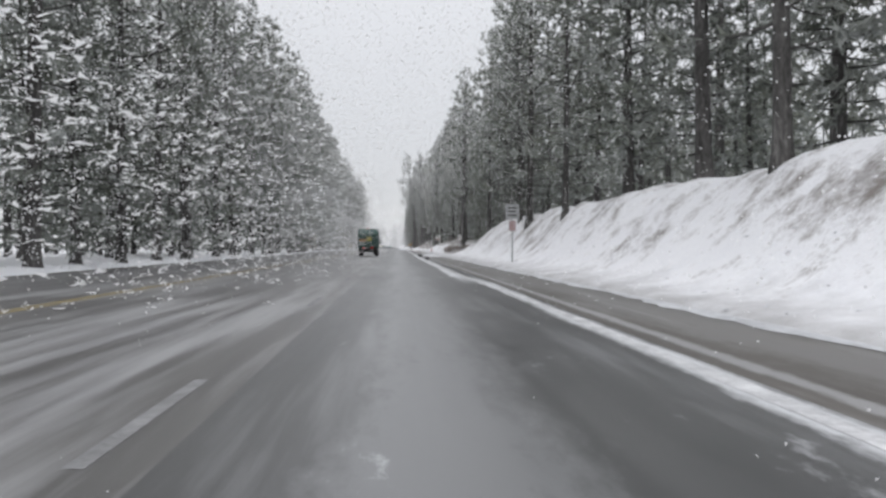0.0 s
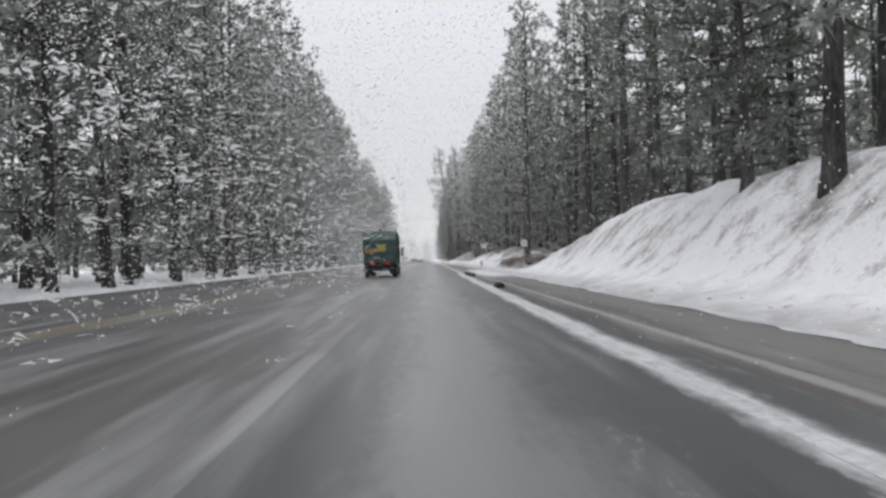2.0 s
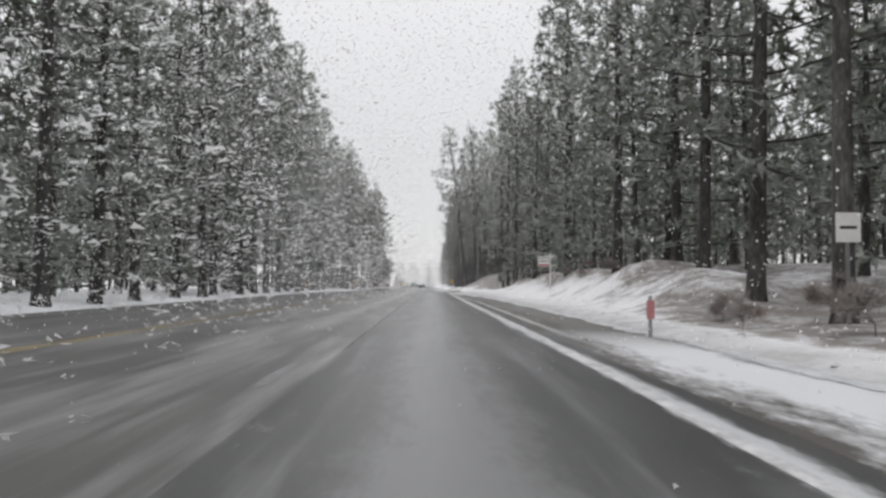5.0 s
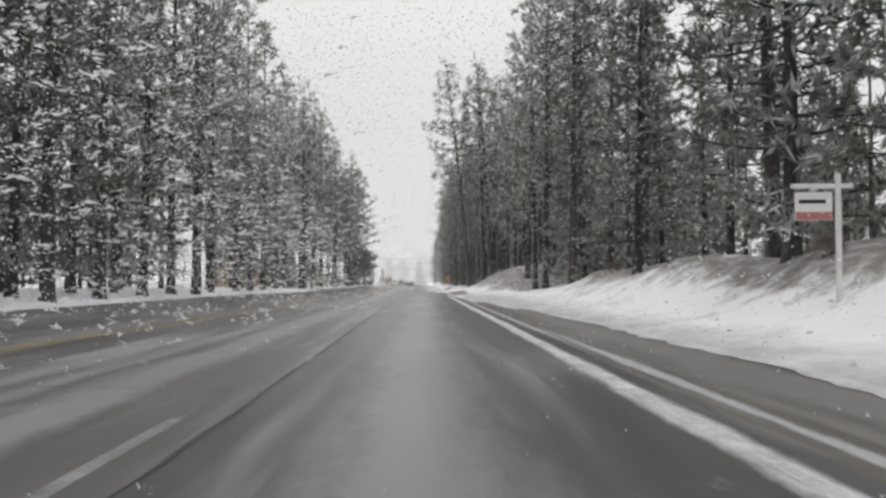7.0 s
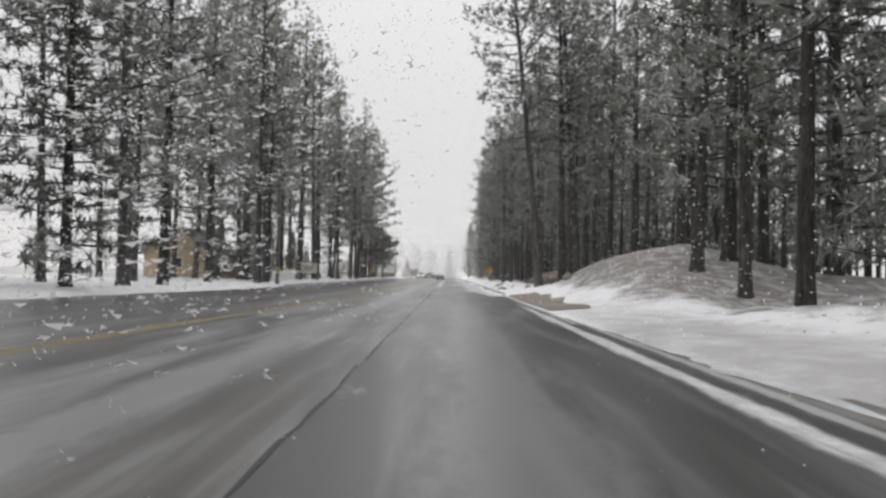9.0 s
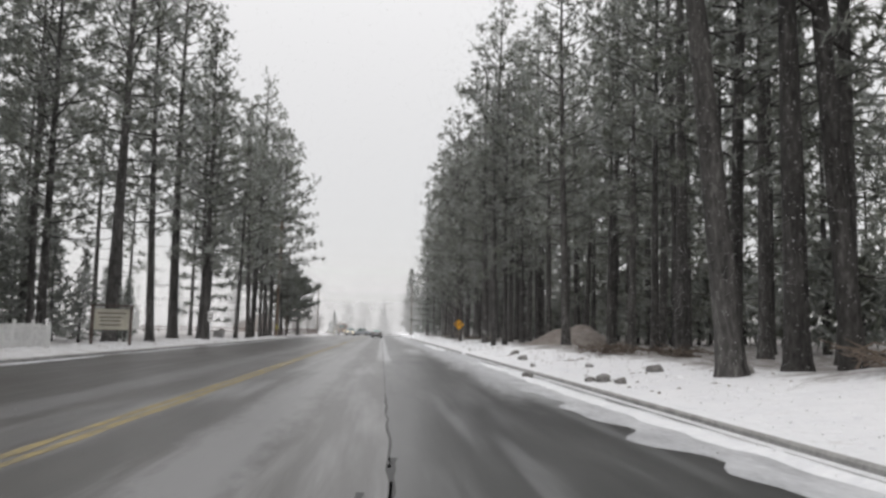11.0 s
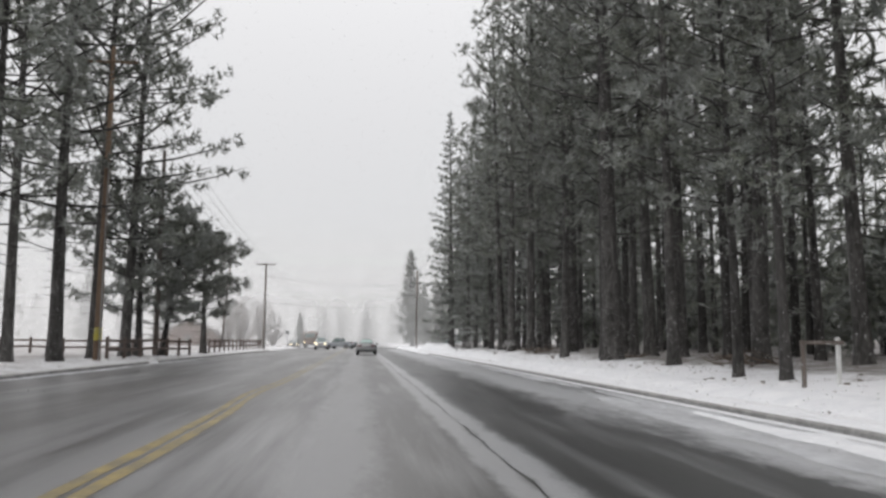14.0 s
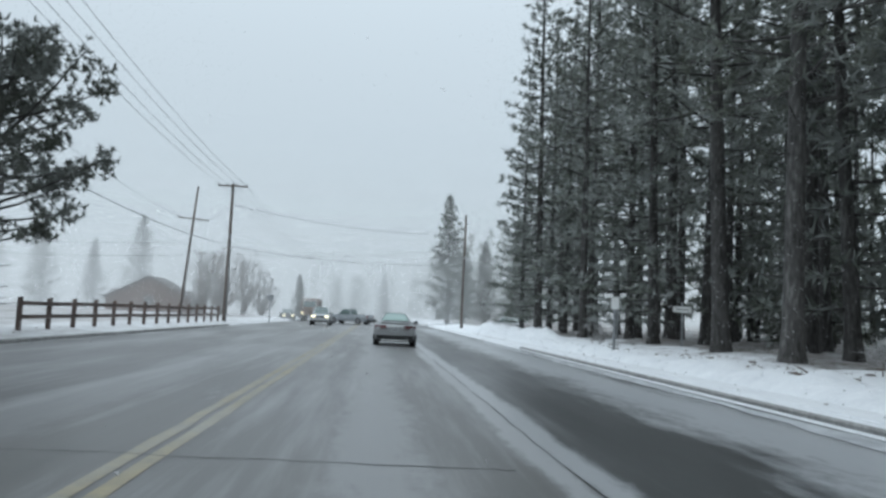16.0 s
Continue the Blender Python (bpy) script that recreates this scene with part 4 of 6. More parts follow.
# ---- signs, poles and fences ----
def letters(text, size, material, parent, name, m):
    cu = bpy.data.curves.new(name, "FONT")
    cu.body, cu.size, cu.extrude, cu.align_x, cu.align_y, cu.offset = text, size, 0.003, "CENTER", "CENTER", 0.011
    flat = bpy.data.objects.new(name, cu)
    me = bpy.data.meshes.new_from_object(flat)
    bpy.data.objects.remove(flat)
    me.materials.clear()
    me.materials.append(material)
    ob = part(name, me, None, parent)
    ob.matrix_local = m
    return ob


FACE = pose(0, 0, 0, 90, 0, 0)  # flat lettering turned to face the coming traffic


def icy_sign(x, y):
    z0 = ground_z(x, y)
    root = thing("warning_sign", pose(x, y, z0), "yellow diamond warning sign reading ICY on a wooden post", "road sign")
    part("post", box(-0.05, 0.05, -0.05, 0.05, -0.3, 2.35 - z0, 0.008), M_GREYPOLE, root, "dark weathered wooden post")
    bm = box(-0.305, 0.305, -0.004, 0.004, -0.305, 0.305)
    bmesh.ops.bevel(bm, geom=[e for e in bm.edges if abs(e.verts[0].co.y - e.verts[1].co.y) > 0.004], offset=0.04, segments=4, affect="EDGES")
    bmesh.ops.rotate(bm, matrix=Matrix.Rotation(radians(45), 3, "Y"), verts=bm.verts)
    plate = part("sign_plate", bm, M_SIGNYELLOW, root, "yellow diamond plate with a black rim")
    plate.location = (0, -0.058, 2.07 - z0)
    plate.scale = (1.2, 1.0, 1.2)
    rim = bmesh.new()
    for k in range(4):
        one = box(-0.262, 0.262, -0.0062, -0.0048, 0.25, 0.262)
        bmesh.ops.rotate(one, matrix=Matrix.Rotation(radians(45 + 90 * k), 3, "Y"), verts=one.verts)
        me = bpy.data.meshes.new("rim")
        one.to_mesh(me)
        one.free()
        rim.from_mesh(me)
    part("rim", rim, M_BLACK, plate)
    letters("ICY", 0.35, M_BLACK, plate, "lettering", pose(0, -0.0075, 0) @ FACE)
    for dz in (-0.2, 0.2):
        b = part("bolt", tube([(0, -0.012, dz), (0, 0.0, dz)], [0.014, 0.014], 8), M_STEEL, plate)
    return root


icy_sign(11.07, 287.4)


def post_sign(x, y, panels, post_high, label, turn=0.0, wood=False):
    """A post with flat panels: (width, z0, z1, material, bars)."""
    z0 = ground_z(x, y)
    root = thing("road_sign", pose(x, y, z0, 0, 0, turn), label, "road sign")
    part("post", box(-0.04, 0.04, -0.03, 0.03, -0.3, post_high - z0, 0.006), M_PICKET if wood else M_STEEL, root)
    for w, a, b, material, bars in panels:
        p = part("sign_plate", box(-w / 2, w / 2, -0.045, -0.033, a - z0, b - z0, 0.004), material, root)
        for k in range(bars):
            zc = a - z0 + (b - a) * (k + 1) / (bars + 1)
            part("bar", box(-w * 0.34, w * 0.34 * (1 - 0.25 * (k % 2)), -0.048, -0.0462, zc - 0.05 * (b - a), zc + 0.05 * (b - a)), M_BLACK, p)
    return root


post_sign(12.6, 29.4, [(0.86, 3.0, 3.95, M_GREYSIGN, 3), (0.42, 2.25, 2.88, M_PINKSIGN, 0)], 3.95, "dirty white road sign over a faded red plate")
post_sign(15.3, 103, [(0.6, 2.3, 3.0, M_SIGNWHITE, 1)], 3.0, "small white sign on a steel post by the driveway")
post_sign(10.1, 341.2, [(0.27, 1.85, 2.27, M_SIGNWHITE, 0)], 2.27, "small white plate on a thin post by the verge")
post_sign(-10.3, 277.6, [(0.42, 1.75, 2.55, M_SIGNWHITE, 2)], 2.6, "small white notice on a thin post below the pines")
post_sign(13.6, 352, [(0.32, 2.0, 2.5, M_SIGNWHITE, 2)], 2.5, "small white notice on a post at the forest edge", 30)
post_sign(14.6, 346.5, [(0.75, 1.95, 2.2, M_SIGNWHITE, 1)], 2.4, "white arrow board on a post at the forest edge", -20)
post_sign(-7.9, 389, [(0.55, 2.1, 2.65, M_STEEL, 0)], 2.65, "back of a weathered sign on a steel post")
post_sign(10.9, 104, [(0.2, 0.45, 0.9, M_SIGNRED, 0)], 1.0, "low red marker on a thin post in the snow")


def hanging_sign(x, y):
    """A white post with an arm, from which a panel hangs."""
    z0 = ground_z(x, y)
    root = thing("yard_sign", pose(x, y, z0, 0, 0, -8), "white post with a hanging white and red panel on the snowbank", "yard sign")
    part("post", box(-0.05, 0.05, -0.05, 0.05, -0.3, 3.62 - z0, 0.01), M_PICKET, root)
    part("arm", box(-0.95, 0.30, -0.04, 0.04, 3.3 - z0, 3.4 - z0, 0.008), M_PICKET, root)
    p = part("panel", box(-0.88, -0.12, -0.015, 0.015, 2.62 - z0, 3.22 - z0, 0.004), M_SIGNWHITE, root)
    part("lower_band", box(-0.87, -0.13, -0.019, -0.0155, 2.63 - z0, 2.8 - z0), M_SIGNRED, p)
    part("bar", box(-0.8, -0.25, -0.019, -0.0155, 2.98 - z0, 3.06 - z0), M_BLACK, p)
    for dx in (-0.8, -0.2):
        part("hook", tube([(dx, 0, 3.21 - z0), (dx, 0, 3.31 - z0)], [0.01, 0.01], 6), M_STEEL, root)
    return root


hanging_sign(14.4, 142.9)


def board_sign(x, y):
    """A cream notice board between dark posts, with a narrow panel beside it."""
    z0 = ground_z(x, y)
    root = thing("notice_board", pose(x, y, z0, 0, 0, 14), "cream notice board on dark posts under the pines", "notice board")
    for dx in (-0.95, 0.95):
        part("post", box(dx - 0.07, dx + 0.07, -0.07, 0.07, -0.3, 2.05, 0.012), M_FENCE, root)
    b = part("board", box(-0.86, 0.86, -0.03, 0.03, 0.75, 1.85, 0.01), M_CREAM, root)
    for k, (w, zc) in enumerate([(0.7, 1.62), (0.62, 1.40), (0.55, 1.22), (0.6, 1.0)]):
        part("bar", box(-w, w * (0.8 if k else 1), -0.036, -0.0315, zc - 0.035, zc + 0.035), M_GREYPOLE, b)
    part("cap", box(-1.1, 1.1, -0.12, 0.12, 1.98, 2.06, 0.02), M_FENCE, root)
    part("side_panel", box(1.12, 1.36, -0.02, 0.02, 0.8, 1.8, 0.01), M_SIGNWHITE, root)
    return root


board_sign(-10.6, 255)


def utility_pole(x, y, high, arm_z, arm, material, label, lean=0.0, turn=0.0, hardware=True):
    z0 = ground_z(x, y)
    root = thing("utility_pole", pose(x, y, z0, 0, lean, turn), label, "utility pole", "roadside poles")
    part("pole", tube([(0, 0, -0.5), (0, 0, high * 0.5), (0, 0, high)], [0.17, 0.14, 0.105], 12), material, root, smooth=True)
    if arm:
        a = part("crossarm", box(-arm / 2, arm / 2, -0.16, -0.06, arm_z - 0.06, arm_z + 0.06, 0.008), material, root)
        for k in range(4):
            dx = -arm / 2 + 0.12 + (arm - 0.24) * k / 3
            part("insulator", tube([(dx, -0.11, arm_z + 0.06), (dx, -0.11, arm_z + 0.13), (dx, -0.11, arm_z + 0.14), (dx, -0.11, arm_z + 0.22)], [0.018, 0.02, 0.05, 0.03], 8), M_INSULATOR, a)
        for s in (-1, 1):
            part("brace", tube([(s * arm * 0.3, -0.11, arm_z - 0.06), (0, -0.12, arm_z - 0.55)], [0.015, 0.015], 6), M_STEEL, root)
    if hardware:
        part("conduit", tube([(0.12, -0.12, 0.0), (0.11, -0.11, high * 0.62)], [0.035, 0.035], 6), M_STEEL, root)
        part("junction", box(-0.1, 0.1, -0.26, -0.12, high * 0.6, high * 0.6 + 0.35, 0.02), M_INSULATOR, root)
    return root


pole_a = utility_pole(-9.0, 232, 15, 14.2, 2.4, M_GREYPOLE, "grey wooden utility pole with a crossarm by the kerb")
part("marker_band", tube([(0, 0, 0.9), (0, 0, 1.4)], [0.178, 0.176], 12, cap=False), M_TRUCKYELLOW, pole_a, "yellow reflective band")
pole_b = utility_pole(-9.8, 315.2, 15, 14.2, 2.4, M_POLE, "tan wooden utility pole among the pines")
part("marker_band", tube([(0, 0, 0.9), (0, 0, 1.5)], [0.178, 0.176], 12, cap=False), M_TRUCKYELLOW, pole_b, "yellow reflective band")
utility_pole(-9.9, 326, 12.5, 8.9, 0, M_GREYPOLE, "tall dark wooden pole with a short side bracket", hardware=False)
utility_pole(-9.55, 376, 10.6, 10.4, 2.3, M_GREYPOLE, "wooden utility pole with crossarm and conduit by the fence end")
utility_pole(-18.7, 400, 13.8, 10.3, 3.2, M_GREYPOLE, "leaning grey utility pole with a low crossarm", lean=4)
utility_pole(-24, 432, 9.0, 8.6, 1.6, M_GREYPOLE, "distant grey utility pole beside the house", hardware=False)
utility_pole(10.4, 392, 11.2, 0, 0, M_GREYPOLE, "dark wooden pole standing beside the snowbank")


def wire(a, b, sag, r=0.016):
    pts = [Vector(a).lerp(Vector(b), t) - Vector((0, 0, 4 * sag * t * (1 - t))) for t in np.linspace(0, 1, 15)]
    ob = part("power_wire", tube(pts, [r * 0.75] * 15, 5, cap=False), M_WIRE, None)
    return tagged(ob, "thin dark overhead power wire between poles", "wire", "overhead wires")


for dx in (-0.95, -0.35, 0.4, 1.0):
    wire((-9.0 + dx, 231.9, 14.4), (-9.8 + dx, 315, 14.4), 1.0)
    wire((-9.8 + dx, 315, 14.4), (-9.55 + dx, 375.9, 10.7), 1.1)
    wire((-9.55 + dx, 375.9, 10.7), (-9.3 + dx, 470, 10.6), 1.2)
wire((-9.55, 376, 9.2), (10.4, 392, 9.6), 0.7, 0.022)
wire((-9.55, 376, 6.0), (10.4, 392, 6.6), 0.6, 0.022)
wire((-9.8, 315, 8.0), (-9.55, 376, 6.1), 1.3, 0.022)
wire((-17.7, 400, 10.2), (-9.55, 376, 9.0), 0.3, 0.014)
wire((-18.7, 400, 8.0), (-60, 405, 8.0), 0.6, 0.02)
wire((-18.7, 400, 6.6), (-60, 405, 6.6), 0.6, 0.02)
wire((-9.9, 326, 9.0), (-18.2, 399, 10.4), 1.0, 0.016)
wire((10.4, 392, 8.2), (-18.2, 400, 7.2), 0.8, 0.014)


def rail_fence(x0, y0, x1, y1, gap, label):
    """Two-rail wooden fence: posts with sloped tops, rails fixed to their faces."""
    root = thing("rail_fence", Matrix(), label, "fence", "rail fences")
    length = math.hypot(x1 - x0, y1 - y0)
    n = max(2, round(length / gap) + 1)
    ang = math.atan2(y1 - y0, x1 - x0)
    spots = []
    for k in range(n):
        t = k / (n - 1)
        x, y = x0 + (x1 - x0) * t, y0 + (y1 - y0) * t
        z = ground_z(x, y)
        spots.append((x, y, z))
        h = 1.12 + 0.03 * noise.noise(Vector((x, y, 1)))
        p = part("post", prism([(-0.07, -0.3), (0.07, -0.3), (0.07, h - 0.03), (-0.07, h)], -0.07, 0.07, 0.006), M_FENCE, root)
        p.matrix_local = Matrix.Translation((x, y, z)) @ Matrix.Rotation(ang, 4, "Z") @ Matrix.Rotation(0.02 * noise.noise(Vector((y, x, 4))), 4, "Y")
    for a, b in zip(spots, spots[1:]):
        for zr in (0.45, 0.90):
            d = Vector(b) - Vector(a)
            r = part("rail", box(-0.06, d.length + 0.06, -0.105, -0.068, -0.07, 0.07, 0.004), M_FENCE, root)
            r.matrix_local = Matrix.Translation((a[0], a[1], a[2] + zr)) @ d.to_track_quat("X", "Z").to_matrix().to_4x4()
    return root


rail_fence(-10.4, 318.6, -9.3, 332.6, 2.3, "dark brown two-rail wooden fence in front of the pines")
rail_fence(-9.7, 341.8, -9.75, 374.6, 2.35, "dark brown two-rail wooden fence along the snowy kerb")
rail_fence(-13, 332.5, -40, 345, 3.0, "dark brown two-rail fence across the snowy field")


def picket_fence(x, y0, y1):
    root = thing("picket_fence", Matrix(), "white painted picket fence behind the kerb", "fence")
    slat = mesh_of("picket", [(-0.012, a, b) for a, b in ((-0.04, 0), (0.04, 0), (0.04, 0.88), (0, 0.95), (-0.04, 0.88))] + [(0.012, a, b) for a, b in ((-0.04, 0), (0.04, 0), (0.04, 0.88), (0, 0.95), (-0.04, 0.88))],
                   [(0, 1, 2, 3, 4), (9, 8, 7, 6, 5)] + [(i, (i + 1) % 5, (i + 1) % 5 + 5, i + 5) for i in range(5)], M_PICKET)
    y = y0
    while y < y1:
        o = part("picket", slat, None, root)
        o.location = (x, y, ground_z(x, y) + 0.04)
        y += 0.15
    k = y0
    while k <= y1 + 0.1:
        p = part("post", box(x - 0.13, x - 0.03, k - 0.05, k + 0.05, ground_z(x, k) - 0.2, ground_z(x, k) + 1.12, 0.012), M_PICKET, root)
        k += (y1 - y0) / 6
    for zr in (0.28, 0.72):
        part("rail", box(x - 0.045, x - 0.015, y0, y1, 0.28 + zr - 0.03, 0.28 + zr + 0.03), M_PICKET, root)
    return root


picket_fence(-10.6, 237.6, 247.4)


# ---- houses ----
def house(x, y, turn, w, d, wall_h, roof_h, wall, label, chimney=True, doors=True):
    root = thing("house", pose(x, y, ground_z(x, y), 0, 0, turn), label, "house")
    part("wall", box(-w / 2, w / 2, -d / 2, d / 2, -0.3, wall_h), wall, root)
    gable = [(-d / 2, wall_h), (d / 2, wall_h), (0, wall_h + roof_h)]
    part("gable", prism(gable, -w / 2 + 0.003, w / 2 - 0.003), wall, root)
    sl = math.atan2(roof_h, d / 2)
    for s in (-1, 1):
        bm = box(-w / 2 - 0.5, w / 2 + 0.5, 0, (d / 2) / math.cos(sl) + 0.5, 0.01, 0.14)
        bmesh.ops.transform(bm, matrix=Matrix.Translation((0, 0, wall_h + roof_h + 0.02)) @ Matrix.Rotation(0 if s > 0 else math.pi, 4, "Z") @ Matrix.Rotation(-sl, 4, "X"), verts=bm.verts)
        part("roof", bm, M_ROOF, root)
    if chimney:
        part("chimney", box(w * 0.22, w * 0.22 + 0.7, 0.2, 0.9, wall_h, wall_h + roof_h + 0.8, 0.02), M_BROWNWALL, root)
    for dx in (-0.3, 0.3):
        for s in (-1, 1):
            win = part("window", box(dx * w - 0.65, dx * w + 0.65, s * d / 2 - 0.05, s * d / 2 + 0.05, 1.0, 2.1, 0.01), M_PICKET, root, "white window frame with a dark pane")
            part("pane", box(dx * w - 0.57, dx * w + 0.57, s * d / 2 - 0.06, s * d / 2 + 0.06, 1.08, 2.02), M_GLASS_DARK, win)
    for s in (-1, 1):
        win = part("window", box(s * w / 2 - 0.05, s * w / 2 + 0.05, -0.6, 0.6, 1.0, 2.1, 0.01), M_PICKET, root)
        part("pane", box(s * w / 2 - 0.06, s * w / 2 + 0.06, -0.52, 0.52, 1.08, 2.02), M_GLASS_DARK, win)
    if doors:
        dr = part("door", box(-0.5, 0.5, -d / 2 - 0.06, -d / 2 + 0.02, 0.1, 2.1, 0.01), M_GREYPOLE, root)
        part("handle", tube([(0.38, -d / 2 - 0.07, 1.05), (0.38, -d / 2 - 0.11, 1.05)], [0.03, 0.03], 8), M_STEEL, dr)
    return root


house(-28.9, 428, 93, 9.5, 11, 1.8, 2.9, M_BROWNWALL, "low brown house with a snow-dusted gable roof", False)
house(-31.9, 437.5, 2, 11, 7, 1.8, 1.3, M_BROWNWALL, "long low brown house with a chimney behind the gabled one", doors=False)
house(-23.2, 254, 88, 9, 7, 2.6, 2.6, M_TAN, "tan cabin behind a white picket fence", False)


# ---- bare frosted shrubs ----
def bare_tree(x, y, high, spread, seed, label, name="bare_tree", category="tree", forks=4, twigs=None):
    """A leafless shrub or sapling: forking limbs and a haze of fine twigs."""
    rng = np.random.default_rng(seed)
    z0 = ground_z(x, y)
    root = thing(name, pose(x, y, z0), label, category, "bare trees")
    bm, tips = bmesh.new(), []
    stack = [(np.array([0, 0, -0.2]), np.array([0, 0, 1.0]), high * 0.34, 0.05 * high / 3, 0)]
    while stack:
        p, d, length, r, level = stack.pop()
        q = p + d * length
        tube([p, (p + q) / 2 + rng.normal(size=3) * 0.03 * length, q], [r, r * 0.8, r * 0.6], 4, bm, cap=False)
        if level > forks - 3:
            tips.append((p, q))
        if level < forks:
            for _ in range(3):
                e = d * 0.8 + rng.normal(size=3) * np.array([spread, spread, 0.35])
                e[2] = abs(e[2]) * 0.9 + 0.1
                stack.append((q, e / np.linalg.norm(e), length * rng.uniform(0.6, 0.85), r * 0.55, level + 1))
    part("trunk", bm, M_TWIG, root)
    c = np.concatenate([p + (q - p) * rng.uniform(0.2, 1.1, (6, 1)) for p, q in tips])
    w = np.repeat(np.array([(q - p) / np.linalg.norm(q - p) for p, q in tips]), 6, axis=0)
    part("crown", loose("crown", fan(c, w, 2 if forks > 3 else 1, 0.3, 0.02, rng), twigs or M_FROSTED), None, root)
    return root


def broom_tree(x, y, high, stems, seed, label):
    """A leafless tree with several arching stems and a rounded haze of fine frosted twigs."""
    rng = np.random.default_rng(seed)
    root = thing("bare_tree", pose(x, y, ground_z(x, y)), label, "tree", "bare trees")
    bm, centres, ways = bmesh.new(), [], []
    for k in range(stems):
        a, reach = 2.4 * k + rng.uniform(-0.5, 0.5), high * rng.uniform(0.04, 0.36)
        h = high * rng.uniform(0.8, 1.0) * math.sqrt(max(0.2, 1 - (reach / (high * 0.45)) ** 2))
        at = lambda f: np.array([math.cos(a) * reach * math.sin(f * 1.57), math.sin(a) * reach * math.sin(f * 1.57), h * f])
        tube([at(f) + rng.normal(size=3) * 0.12 * f for f in (0.0, 0.3, 0.6, 0.85, 1.0)], [0.09, 0.06, 0.04, 0.025, 0.01], 5, bm, cap=False)
        for _ in range(18):
            p = at(rng.uniform(0.2, 1.0))
            e = np.array([rng.normal(), rng.normal(), rng.normal() * 0.6 + 0.35])
            e = e / np.linalg.norm(e) * high * 0.13 * rng.uniform(0.4, 1.1)
            tube([p, p + e * 0.6 + rng.normal(size=3) * 0.08, p + e], [0.025, 0.014, 0.005], 3, bm, cap=False)
            centres.append(p + e * rng.uniform(0.2, 1.1, (6, 1)))
            ways.append(e / np.linalg.norm(e) + rng.normal(size=(6, 3)) * 0.5)
    part("trunk", bm, M_TWIG, root)
    part("crown", loose("crown", fan(np.concatenate(centres), np.concatenate(ways), 2, 0.55, 0.022, rng), M_FROSTED), None, root, "fine twigs white with frost")
    return root


for k, (x, y, h) in enumerate([(-18.6, 421, 9.8), (-21.4, 423, 9.0), (-15.9, 423, 8.9), (-19.9, 427, 9.6), (-13.8, 425, 6.6)]):
    broom_tree(x, y, h, 15, 1 + k, "bare frosted deciduous tree behind the fence")
for k, (x, y, h) in enumerate([(13.5, 91, 1.8), (15.2, 96, 1.5), (16.5, 99, 2.0), (14.4, 108, 1.3), (12.9, 95, 1.2), (14.2, 100, 1.6), (13.2, 104, 1.3), (17.2, 94, 1.7), (15.8, 104, 1.8), (18.0, 101, 1.6), (15.9, 129, 1.1), (16.6, 133, 1.3), (15.6, 138, 0.9), (16.9, 141, 1.2), (16.2, 147, 1.0), (16.4, 170, 1.0), (15.8, 178, 0.9)]):
    bare_tree(x, y, h * 0.8, 0.8, 20 + k, "low reddish-brown leafless shrub in the snow", "bare_shrub", "shrub", 4, M_BRUSH)
for k, (x, y, h) in enumerate([(12.5, 277, 1.6), (11.6, 348, 1.1), (12.4, 352, 1.2), (12.2, 330, 1.0), (13.0, 291, 1.2)]):
    bare_tree(x, y, h, 0.6, 40 + k, "thin leafless sapling at the forest edge", "bare_shrub", "shrub", 3)

# ---- loose things on the verge ----
def mound(x, y, r, h, label):
    bm = bmesh.new()
    bmesh.ops.create_grid(bm, x_segments=64, y_segments=64, size=r * 1.25)
    for v in bm.verts:
        d = v.co.length / r
        v.co.z = h * max(0, math.cos(min(d, 1.25) * math.pi / 2.5)) ** 1.5 * (1 + 0.25 * noise.noise(v.co * 0.7)) + 0.12 * noise.noise(v.co * 2.3) + 0.08 * noise.noise(v.co * 5) + 0.04 * noise.noise(v.co * 11) - 0.12
    ob = part("dirt_mound", bm, M_SOIL, None, smooth=True)
    ob.location = (x, y, ground_z(x, y) + 0.02)
    return tagged(ob, label, "mound")


mound(18.6, 271.7, 3.3, 1.5, "rounded brown mound of dirt and pine needles")


def rock(x, y, r, seed, label, material=None):
    ob = part("rock", lump(r, seed, 0.6, 0.65), material or M_ROCK, None)
    ob.location = (x, y, ground_z(x, y) + r * 0.3 if x > right_edge(y) else r * 0.35)
    return tagged(ob, label, "rock", "roadside rocks")


for k, (x, y, r) in enumerate([(9.8, 245.8, .22), (10.5, 251.8, .2), (10.2, 251.2, .1), (8.15, 236, .16), (9.2, 231.5, .2), (9.4, 230.6, .14), (9.0, 231.9, .13), (9.1, 240, .1), (10.6, 238, .12), (9.3, 262, .1), (9.6, 268.5, .12), (11.6, 234.5, .25), (12.6, 231, .3)]):
    rock(x, y, r, k, "dirty grey lump of rock lying on the snow")


rock(12.4, 217.4, 0.34, 31, "brown boulder half sunk in the dirt bank", M_SOIL)
rock(14.0, 222.5, 0.26, 32, "brown boulder half sunk in the dirt bank", M_SOIL)


